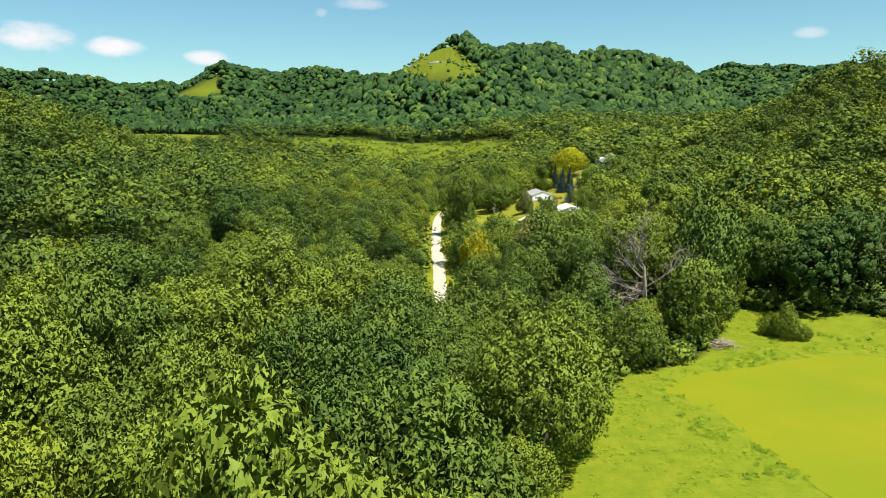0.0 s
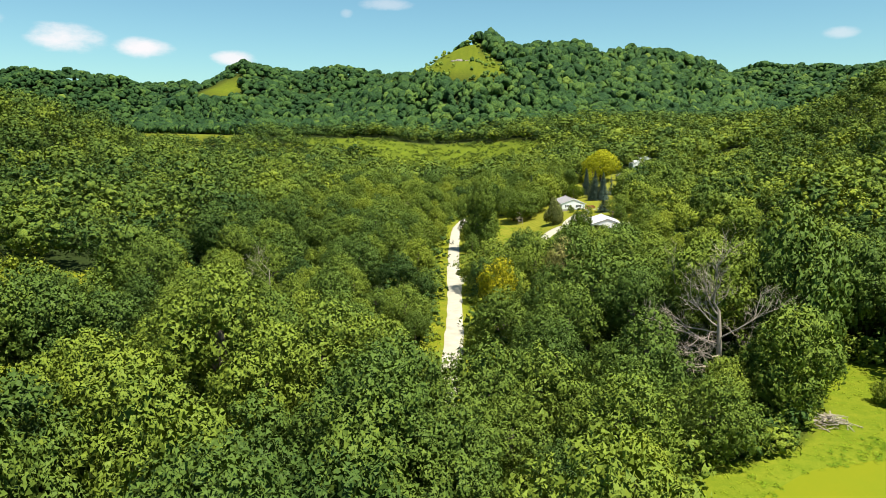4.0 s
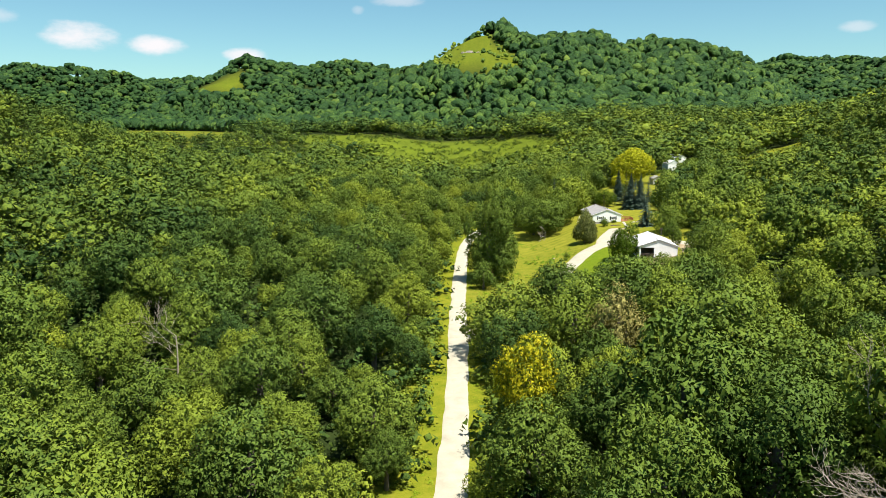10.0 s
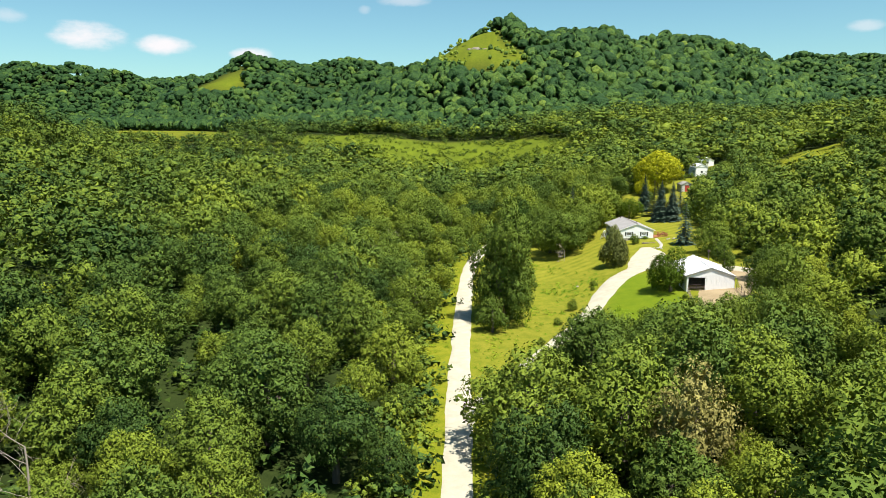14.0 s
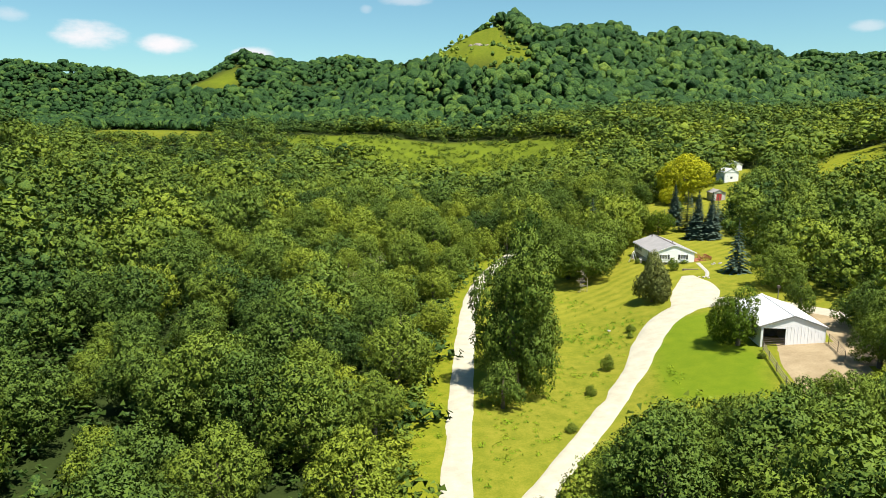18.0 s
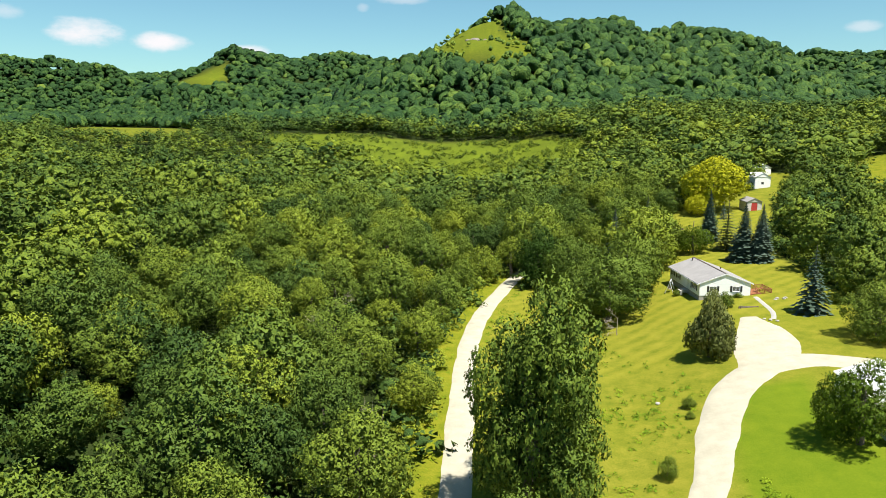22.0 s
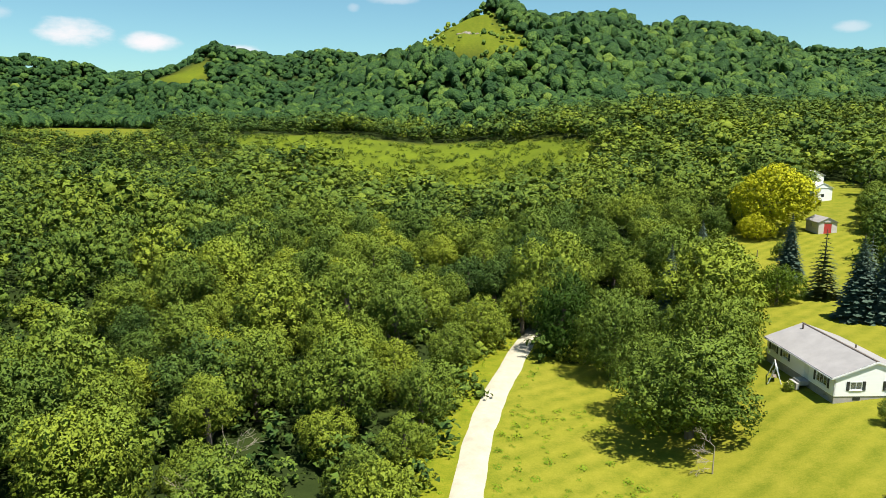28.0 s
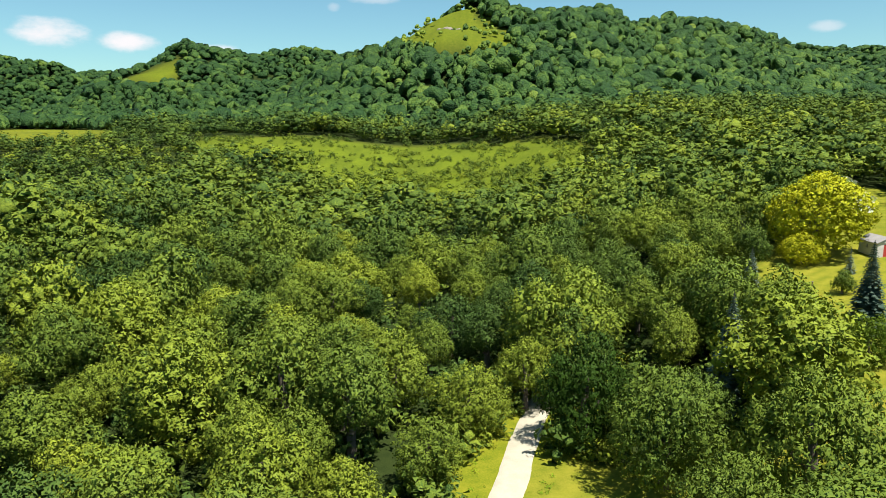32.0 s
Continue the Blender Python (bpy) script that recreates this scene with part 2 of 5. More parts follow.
DIRT = plain("trodden_dirt", (0.20, 0.145, 0.075), (0.34, 0.265, 0.155), 0.35, 0.95, bump=0.5, distance=0.06, fine=4)


def ground_material():
    m, nt, bsdf = bare("grass_and_woodland_floor")

    def attr(name):
        a = nt.nodes.new("ShaderNodeAttribute")
        a.attribute_name = name
        return a.outputs["Fac"]
    big, mid, fine = grain(nt, 0.035, 4, 0.6), grain(nt, 0.45, 5, 0.65), grain(nt, 5.0, 3, 0.7)
    mottled = calc_node(nt, "ADD", calc_node(nt, "MULTIPLY", mid, 0.6), calc_node(nt, "MULTIPLY", fine, 0.4))
    grass = colours(nt, mottled, (0.32, (0.082, 0.118, 0.008)), (0.5, (0.152, 0.168, 0.011)), (0.68, (0.225, 0.21, 0.020)))
    dry = colours(nt, mottled, (0.3, (0.12, 0.13, 0.012)), (0.7, (0.22, 0.20, 0.035)))
    grass = blend(nt, calc_node(nt, "MULTIPLY", attr("dry"), big), grass, dry)
    lawn = colours(nt, mottled, (0.3, (0.085, 0.138, 0.007)), (0.7, (0.142, 0.182, 0.010)))
    wave = nt.nodes.new("ShaderNodeTexWave")
    co = nt.nodes.new("ShaderNodeTexCoord")
    turn = nt.nodes.new("ShaderNodeMapping")
    turn.inputs["Rotation"].default_value = (0, 0, radians(52))
    nt.links.new(co.outputs["Object"], turn.inputs["Vector"])
    nt.links.new(turn.outputs["Vector"], wave.inputs["Vector"])
    wave.inputs["Scale"].default_value, wave.inputs["Distortion"].default_value, wave.inputs["Detail"].default_value = 0.11, 2.5, 2
    wave.inputs["Detail Scale"].default_value = 0.6
    mown = blend(nt, wave.outputs["Fac"], grass, (0.30, 0.27, 0.030))
    grass = blend(nt, calc_node(nt, "MULTIPLY", attr("mown"), 0.26), grass, mown)
    grass = blend(nt, attr("lawn"), grass, lawn)
    # dark leaf litter, deepened in colour for the shade between crowns
    shaded_litter = colours(nt, mottled, (0.3, (0.014, 0.024, 0.006)), (0.7, (0.032, 0.046, 0.011)))
    nt.links.new(blend(nt, attr("wooded"), grass, shaded_litter), bsdf.inputs["Base Color"])
    bsdf.inputs["Roughness"].default_value = 0.95
    bsdf.inputs["Specular IOR Level"].default_value = 0.05
    bumped(nt, bsdf, mottled, 0.7, 0.14)
    return m


GROUND = ground_material()


def duckweed():
    m, nt, bsdf = bare("duckweed_covered_water")
    big, fine = grain(nt, 0.06, 4, 0.55), grain(nt, 3.0, 4, 0.6)
    f = calc_node(nt, "ADD", calc_node(nt, "MULTIPLY", big, 0.75), calc_node(nt, "MULTIPLY", fine, 0.25))
    nt.links.new(colours(nt, f, (0.3, (0.125, 0.168, 0.006)), (0.55, (0.160, 0.178, 0.006)), (0.78, (0.21, 0.185, 0.008))), bsdf.inputs["Base Color"])
    bsdf.inputs["Roughness"].default_value = 0.8
    bsdf.inputs["Specular IOR Level"].default_value = 0.08
    bumped(nt, bsdf, fine, 0.1, 0.01)
    return m


def glass():
    m, nt, bsdf = bare("window_glass")
    bsdf.inputs["Base Color"].default_value = (0.85, 0.9, 0.9, 1)
    bsdf.inputs["Roughness"].default_value, bsdf.inputs["Transmission Weight"].default_value, bsdf.inputs["IOR"].default_value = 0.03, 0.9, 1.45
    return m


DUCKWEED, GLASS = duckweed(), glass()
SIDING = plain("white_vinyl_siding", (0.84, 0.85, 0.86), (0.90, 0.90, 0.90), 0.6, 0.55, bump=0.3, distance=0.01, squash=(0.3, 0.3, 9.0), fine=2.0)
METAL_WHITE = plain("white_painted_steel", (0.84, 0.84, 0.85), (0.91, 0.91, 0.91), 0.5, 0.45, bump=0.2, distance=0.01, squash=(6, 6, 0.2), fine=3.0)
ROOF_GREY = plain("grey_asphalt_shingles", (0.22, 0.21, 0.205), (0.31, 0.295, 0.285), 0.5, 0.9, bump=0.5, distance=0.01, fine=12)
ROOF_METAL = plain("pale_painted_roofing", (0.52, 0.52, 0.52), (0.68, 0.68, 0.67), 0.4, 0.6, 0.0, bump=0.2, distance=0.01, fine=6)
CONCRETE = plain("pale_concrete", (0.27, 0.26, 0.24), (0.40, 0.38, 0.35), 1.2, 0.9, bump=0.3, fine=16)
TRIM = plain("white_trim_paint", (0.72, 0.72, 0.72), (0.82, 0.82, 0.82), 3.0, 0.5)
SHUTTER = plain("black_green_shutter_paint", (0.012, 0.015, 0.014), (0.03, 0.035, 0.033), 3.0, 0.5)
DARK = plain("dark_interior", (0.02, 0.02, 0.02), (0.05, 0.045, 0.04), 1.0, 0.9)
REDWOOD = plain("red_stained_deck_boards", (0.22, 0.075, 0.03), (0.36, 0.14, 0.06), 2.0, 0.7, bump=0.3, squash=(1, 6, 1), fine=10)
TIMBER = plain("weathered_timber", (0.11, 0.09, 0.07), (0.25, 0.21, 0.165), 2.0, 0.85, bump=0.4, fine=10)
PALE_WOOD = plain("bare_pale_timber", (0.42, 0.34, 0.22), (0.58, 0.50, 0.36), 2.0, 0.8, bump=0.3, fine=10)
STEEL = plain("galvanised_steel", (0.40, 0.41, 0.42), (0.55, 0.55, 0.55), 3.0, 0.4, 0.8)
RUSTY = plain("dull_brown_steel", (0.08, 0.06, 0.05), (0.16, 0.12, 0.09), 3.0, 0.7, 0.3)
RED_PAINT = plain("faded_red_paint", (0.38, 0.03, 0.03), (0.52, 0.06, 0.05), 2.0, 0.6)
ROCK = plain("grey_limestone", (0.13, 0.115, 0.09), (0.27, 0.24, 0.20), 0.6, 0.9, bump=0.6, distance=0.1, fine=5)
RUBBER = plain("black_rubber", (0.015, 0.015, 0.015), (0.035, 0.035, 0.035), 4.0, 0.8)
# ---- the lie of the land: one height function for everything that stands on it ----
def ramp(v, a, b):
    u = np.clip((np.asarray(v, float) - a) / (b - a), 0, 1)
    return u * u * (3 - 2 * u)


def ridge(x, y, ax, ay, ah, bx, by, bh, wide):
    """Height of a rounded ridge that runs from a to b."""
    dx, dy = bx - ax, by - ay
    u = np.clip(((x - ax) * dx + (y - ay) * dy) / (dx * dx + dy * dy), 0, 1)
    d2 = (x - ax - u * dx) ** 2 + (y - ay - u * dy) ** 2
    return (ah + (bh - ah) * u) * np.exp(-d2 / wide ** 2)


def ripple(x, y, size, turn=0.0):
    """Soft uneven waves between -1 and 1, for rolling ground and patchy cover."""
    u, v = x / size + turn, y / size - turn * 1.7
    return (np.sin(2.1 * u + 1.3 * np.sin(1.7 * v + turn)) + np.sin(2.6 * v + 1.1 * np.sin(2.3 * u + 2 * turn))
            + 0.5 * np.sin(5.3 * u + 4.1 * v + 1.9 * np.sin(3.1 * u - 2.2 * v))) / 2.5


def inside(x, y, corners, soft=1.0):
    """1 inside a polygon, 0 outside, with a soft edge that many metres wide."""
    x, y = np.asarray(x, float), np.asarray(y, float)
    odd = np.zeros(x.shape, bool)
    near = np.full(x.shape, 1e9)
    for (ax, ay), (bx, by) in zip(corners, corners[1:] + corners[:1]):
        if ay != by:
            odd ^= ((ay > y) != (by > y)) & (x < (bx - ax) * (y - ay) / (by - ay) + ax)
        dx, dy = bx - ax, by - ay
        u = np.clip(((x - ax) * dx + (y - ay) * dy) / (dx * dx + dy * dy), 0, 1)
        near = np.minimum(near, np.hypot(x - ax - u * dx, y - ay - u * dy))
    return ramp(np.where(odd, near, -near), -soft / 2, soft / 2)


def along(x, y, line):
    """Distance from a polyline."""
    near = np.full(np.shape(x), 1e9)
    for (ax, ay), (bx, by) in zip(line, line[1:]):
        dx, dy = bx - ax, by - ay
        u = np.clip(((x - ax) * dx + (y - ay) * dy) / (dx * dx + dy * dy), 0, 1)
        near = np.minimum(near, np.hypot(x - ax - u * dx, y - ay - u * dy))
    return near


ROAD = [(-9, -160), (-6, 0), (-3.6, 80), (-2.4, 107), (-1.4, 125), (-1.3, 145), (-2.0, 178), (-3.1, 205), (-3.5, 235), (-3.8, 255), (-3.6, 272),
        (-3.2, 281), (-2.2, 292), (-0.3, 304), (2.6, 316), (5.8, 329), (10, 341), (13, 354), (13, 380), (8, 420)]
DRIVE = [(-2.6, 184), (2.5, 197), (9.2, 211), (15.4, 224), (20.5, 235), (25.4, 248), (29.5, 256), (34, 260), (41, 262), (49, 257), (56, 248)]
POND = [(30, 92), (35, 83), (36, 72), (38, 62), (43, 48), (58, 20), (130, -10), (150, 60), (110, 100), (80, 107), (62, 108), (48, 102), (37, 98)]
MEADOW = [(7, 56), (10, 66), (15.4, 81), (25, 97), (38, 103), (45, 112), (50, 127), (57, 134), (64, 126), (75, 121), (100, 114), (160, 90), (160, -60), (2, -60), (3, 30)]
YARD = [(-2, 196), (4, 196), (10, 203), (15, 210), (20, 219), (32, 221), (37, 213), (45, 215), (50, 224), (53, 234), (56, 248), (60, 262), (57, 280), (60, 300), (62, 325), (66, 345),
        (82, 372), (102, 405), (118, 450), (106, 452), (92, 416), (76, 408), (64, 398), (55, 384), (44, 364), (46, 345), (40, 328), (30, 318), (22, 312), (15, 316), (9, 318.5), (4, 318), (0, 300), (-2, 270)]
FIELD = [(-150, 600), (-90, 560), (-50, 520), (-10, 488), (30, 498), (55, 535), (55, 585), (0, 650), (-80, 652), (-140, 640)]
FAR_FIELD = [(-196, 622), (-225, 598), (-300, 640), (-420, 850), (-450, 960), (-390, 965), (-310, 880), (-240, 735), (-205, 660)]
EAST_FIELD = [(114, 384), (130, 388), (162, 430), (182, 480), (166, 490), (142, 456), (120, 418)]


def land(x, y):
    """Height of the ground at x, y."""
    x, y = np.asarray(x, float), np.asarray(y, float)
    hills = [ridge(x, y, -66, 905, 99, 10, 952, 124, 105), ridge(x, y, 18, 955, 126, 110, 1020, 121, 150), ridge(x, y, 110, 1020, 121, 275, 1075, 128, 165),
             ridge(x, y, 275, 1075, 128, 345, 1110, 92, 130), ridge(x, y, -8, 880, 112, 290, 985, 88, 135),
             ridge(x, y, -400, 1370, 146, -140, 1490, 138, 165), ridge(x, y, -430, 1245, 108, -250, 1260, 75, 140),
             ridge(x, y, -1250, 1640, 160, -880, 1700, 157, 190), ridge(x, y, -900, 1960, 150, -300, 1960, 146, 200),
             ridge(x, y, 650, 1640, 160, 1300, 1600, 172, 260), ridge(x, y, -1000, 1250, 40, -500, 1000, 12, 200),
             ridge(x, y, 250, 200, 58, 262, 430, 58, 95), ridge(x, y, 262, 430, 58, 330, 640, 40, 95),
             ridge(x, y, -330, -150, 56, -285, 360, 52, 105), ridge(x, y, -285, 360, 52, -330, 520, 36, 95)]
    high = sum(h ** 6 for h in hills) ** (1 / 6)
    gully = 1 + 0.06 * ripple(x, y, 95) + 0.05 * ripple(x, y, 43, 1.0)
    floor = 24 * ramp(y, 455, 680) + 5 * ramp(y, 330, 470) * ramp(x, -40, 60)
    bank = ramp(y, 188, 236)
    floor = floor + bank * ((4.5 + 0.7 * ramp(y, 245, 285)) * ramp(x, 12, 40) + 0.09 * np.clip(x - 38, 0, 70)) + (1 - bank) * 3.0 * ramp(x, 52, 74) * ramp(y, 108, 126)
    floor = floor - 0.9 * inside(x, y, POND, 5.0)
    west = 6.0 * ramp(-x, 30, 95)
    wild = ramp(np.abs(x - 15), 45, 110)
    high = (np.clip(floor, 0, None) ** 3 + (high * gully) ** 3) ** (1 / 3)
    return np.minimum(floor, 0) + west * (1 - ramp(high, 20, 60)) + high + 0.5 * wild * ripple(x, y, 17)

# ---- mesh helpers ----
def fast_mesh(name, verts, faces, material=None, tones=None, smooth=False, second=None, normals=None):
    """A mesh from arrays of points and of faces that all have the same number of corners."""
    verts, faces = np.asarray(verts, np.float32), np.asarray(faces, np.int32)
    me = bpy.data.meshes.new(name)
    me.vertices.add(len(verts))
    me.vertices.foreach_set("co", verts.ravel())
    me.loops.add(faces.size)
    me.loops.foreach_set("vertex_index", faces.ravel())
    me.polygons.add(len(faces))
    me.polygons.foreach_set("loop_start", np.arange(0, faces.size, faces.shape[1], dtype=np.int32))
    me.polygons.foreach_set("use_smooth", np.full(len(faces), smooth))
    if tones is not None:
        me.attributes.new("tone", "FLOAT", "POINT").data.foreach_set("value", np.asarray(tones, np.float32))
    if normals is not None:
        me.attributes.new("custom_normal", "FLOAT_VECTOR", "POINT").data.foreach_set("vector", np.asarray(normals, np.float32).ravel())
    me.update(calc_edges=True)
    for m in material if isinstance(material, tuple) else (material,) if material else ():
        me.materials.append(m)
    if second is not None:
        me.polygons.foreach_set("material_index", np.asarray(second, np.int32))
    return me


def height(x, y):
    return float(land(np.array([x]), np.array([y]))[0])


def thing(name, x, y, z=None, turn=0.0, scale=1.0, **tags):
    """An empty at a thing's base, on the ground unless a height is given."""
    e = new(name)
    e.empty_display_size = 0.3
    e.matrix_basis = Matrix.LocRotScale((x, y, height(x, y) if z is None else z), Euler((0, 0, radians(turn))), (scale,) * 3)
    return tagged(e, **tags)


def part(name, bm, material, parent, label="", at=None):
    """Links a bmesh, or a ready mesh, as one part under a thing or a part."""
    if isinstance(bm, bpy.types.Mesh):
        me = bm
    else:
        me = bpy.data.meshes.new(name)
        bm.to_mesh(me)
        bm.free()
    if material and not me.materials:
        me.materials.append(material)
    ob = new(name, me)
    ob.parent = parent
    if at is not None:
        ob.matrix_basis = at
    return tagged(ob, label)


# ---- the ground: one sheet to the horizon ----
def stretched(lo, hi, step, end_lo, end_hi, grow):
    mid = list(np.arange(lo, hi + 0.1, step))
    up, down, s, t = [], [], step, step
    while (up or mid)[-1] < end_hi:
        s *= grow
        up.append((up or mid)[-1] + s)
    while (down[-1] if down else mid[0]) > end_lo:
        t *= grow
        down.append((down[-1] if down else mid[0]) - t)
    return np.array(down[::-1] + mid + up)


def wooded(x, y):
    """Where trees stand: 1 in the woods, 0 on roads, fields, lawns and bare tops."""
    x, y = np.asarray(x, float), np.asarray(y, float)
    free = np.maximum.reduce([inside(x, y, c, s) for c, s in ((MEADOW, 2), (YARD, 2), (FAR_FIELD, 12), (EAST_FIELD, 6), (BALD, 8), (BALD_WEST, 14), (BALD_EAST, 8))])
    free = np.maximum(free, inside(x, y, FIELD, 8) * (0.6 + 0.4 * (ripple(x, y, 11) < 0.35)))
    verge = 3.2 + 0.8 * ramp(y, 100, 130) * (1 - ramp(y, 300, 325)) * (x < np.interp(y, [p[1] for p in ROAD], [p[0] for p in ROAD])) - 1.2 * ramp(y, 318, 335)
    free = np.maximum(free, along(x, y, ROAD) < verge + 0.7 * ripple(x, y, 6))
    free = np.maximum(free, (along(x, y, DRIVE) < 3.0) & (y > 203))
    free = np.maximum(free, (np.hypot((x + 90) / 25, (y - 150) / 19) < 1 + 0.25 * ripple(x, y, 9)) * 1.0)
    return 1 - free


BALD = [(-112, 905), (-80, 868), (-50, 832), (-20, 806), (20, 802), (44, 826), (42, 855), (30, 885), (14, 925), (-4, 950), (-30, 965), (-70, 950), (-100, 930)]
BALD_WEST = [(-470, 1250), (-442, 1172), (-408, 1165), (-384, 1210), (-400, 1262), (-418, 1310), (-445, 1300)]
BALD_EAST = [(284, 990), (296, 982), (302, 1000), (294, 1022), (286, 1015)]


def build_ground():
    xs, ys = stretched(-46, 84, 2.0, -2600, 2600, 1.075), stretched(30, 400, 2.0, -500, 3200, 1.07)
    gx, gy = np.meshgrid(xs, ys)
    n, k = gx.shape
    x, y = gx.ravel(), gy.ravel()
    i = np.arange(n * k).reshape(n, k)
    quads = np.stack([i[:-1, :-1], i[:-1, 1:], i[1:, 1:], i[1:, :-1]], -1).reshape(-1, 4)
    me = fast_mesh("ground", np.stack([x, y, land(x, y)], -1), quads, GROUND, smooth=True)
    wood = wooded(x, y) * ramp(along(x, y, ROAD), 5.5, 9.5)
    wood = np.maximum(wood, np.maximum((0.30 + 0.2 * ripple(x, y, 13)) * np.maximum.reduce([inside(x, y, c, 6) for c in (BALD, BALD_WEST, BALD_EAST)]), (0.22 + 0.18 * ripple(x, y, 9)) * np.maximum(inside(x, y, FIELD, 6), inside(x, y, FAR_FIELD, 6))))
    lawn = inside(x, y, [(22, 224), (34, 222), (38, 236), (38, 256), (30, 254), (24, 240)], 2)
    lawn = np.maximum.reduce([lawn, 0.5 * inside(x, y, BALD, 4), 0.5 * inside(x, y, BALD_WEST, 4), 0.8 * inside(x, y, FIELD, 4), 0.6 * inside(x, y, MEADOW, 4)])
    mown = inside(x, y, [(8, 262), (30, 268), (42, 280), (50, 284), (60, 300), (70, 345), (90, 375), (60, 395), (30, 320), (10, 318), (3, 314), (0, 290), (0, 280)], 8)
    dry = np.maximum(0.3 * inside(x, y, BALD, 4), np.maximum(inside(x, y, FIELD, 4), 0.7 * inside(x, y, YARD, 3)))
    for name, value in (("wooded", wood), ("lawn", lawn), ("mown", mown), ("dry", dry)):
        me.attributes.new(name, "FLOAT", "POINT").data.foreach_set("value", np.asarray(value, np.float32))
    tagged(new("ground", me), "rolling valley ground with grass and woodland floor darkened for shade", "ground", kind="structure")


build_ground()


def smooth_line(line, step=1.5):
    """A rounded, evenly stepped polyline through the given corners."""
    p = np.array(line, float)
    for _ in range(3):
        q = np.empty((2 * len(p), 2))
        q[0], q[-1] = p[0], p[-1]
        q[1:-1:2], q[2:-1:2] = 0.75 * p[:-1] + 0.25 * p[1:], 0.25 * p[:-1] + 0.75 * p[1:]
        p = q
    s = np.r_[0, np.cumsum(np.hypot(*np.diff(p, axis=0).T))]
    at = np.linspace(0, s[-1], max(3, int(s[-1] / step)))
    return np.stack([np.interp(at, s, p[:, 0]), np.interp(at, s, p[:, 1])], -1)


def ribbon(name, line, width, lift, material, rng, cuts=6, ragged=0.18):
    """A strip of road that lies on the ground, a little crowned, with ragged edges that dip into the soil."""
    c = smooth_line(line)
    d = np.gradient(c, axis=0)
    d /= np.linalg.norm(d, axis=1)[:, None]
    side = np.stack([d[:, 1], -d[:, 0]], -1)
    w = np.broadcast_to(np.asarray(width, float) if np.ndim(width) == 0 else np.interp(np.linspace(0, 1, len(c)), np.linspace(0, 1, len(width)), width), len(c)) / 2
    us = np.linspace(-1, 1, cuts + 1)
    wob = np.stack([np.convolve(rng.normal(0, ragged, len(c) + 2), (0.3, 0.4, 0.3), "valid") for _ in range(2)], -1)
    rows = []
    for u in us:
        edge = wob[:, 0] if u < 0 else wob[:, 1]
        off = u * (w + edge * abs(u) ** 3)
        p = c + side * off[:, None]
        z = land(p[:, 0], p[:, 1]) + lift * (1 - abs(u) ** 4) - 0.06 * (abs(u) == 1)
        rows.append(np.c_[p, z])
    v = np.stack(rows, 1)
    n, k = v.shape[:2]
    i = np.arange(n * k).reshape(n, k)
    quads = np.stack([i[:-1, :-1], i[:-1, 1:], i[1:, 1:], i[1:, :-1]], -1).reshape(-1, 4)
    return fast_mesh(name, v.reshape(-1, 3), quads, material, smooth=True)


rng = np.random.default_rng(7)
tagged(new("road", ribbon("road", ROAD, 3.6, 0.14, GRAVEL, rng)), "narrow pale limestone gravel road through the woods", "road", kind="structure")

# ---- trees ----
def unit(v):
    return v / np.maximum(np.linalg.norm(v, axis=-1, keepdims=True), 1e-9)


PHI = (1 + 5 ** 0.5) / 2
ICO_V = unit(np.array([(-1, PHI, 0), (1, PHI, 0), (-1, -PHI, 0), (1, -PHI, 0), (0, -1, PHI), (0, 1, PHI), (0, -1, -PHI), (0, 1, -PHI), (PHI, 0, -1), (PHI, 0, 1), (-PHI, 0, -1), (-PHI, 0, 1)], float))
ICO_F = np.array([(a, b, c) for a in range(12) for b in range(a + 1, 12) for c in range(b + 1, 12)
                  if max(np.linalg.norm(ICO_V[a] - ICO_V[b]), np.linalg.norm(ICO_V[b] - ICO_V[c]), np.linalg.norm(ICO_V[a] - ICO_V[c])) < 1.2])
ICO_F = np.array([f if np.dot(np.cross(ICO_V[f[1]] - ICO_V[f[0]], ICO_V[f[2]] - ICO_V[f[0]]), ICO_V[f[0]]) > 0 else f[::-1] for f in ICO_F])


def sprays(rng, p, n, long, wide):
    """A pointed spray of leaves at each place p, facing n."""
    a = unit(np.cross(n, rng.normal(size=p.shape)))
    b = np.cross(n, a)
    k = rng.uniform(0.65, 1.3, (len(p), 1))
    tip, side, sag = a * long * k, b * wide * k * rng.uniform(0.7, 1.2, (len(p), 1)), n * wide * 0.35 * k
    v = np.stack([p + tip - sag * rng.uniform(-0.4, 1.2, (len(p), 1)), p - 0.8 * tip + side * rng.uniform(0.6, 1.2, (len(p), 1)), p - tip * rng.uniform(0.3, 1.0, (len(p), 1)) - side], 1)
    return v.reshape(-1, 3), np.arange(3 * len(p)).reshape(-1, 3)


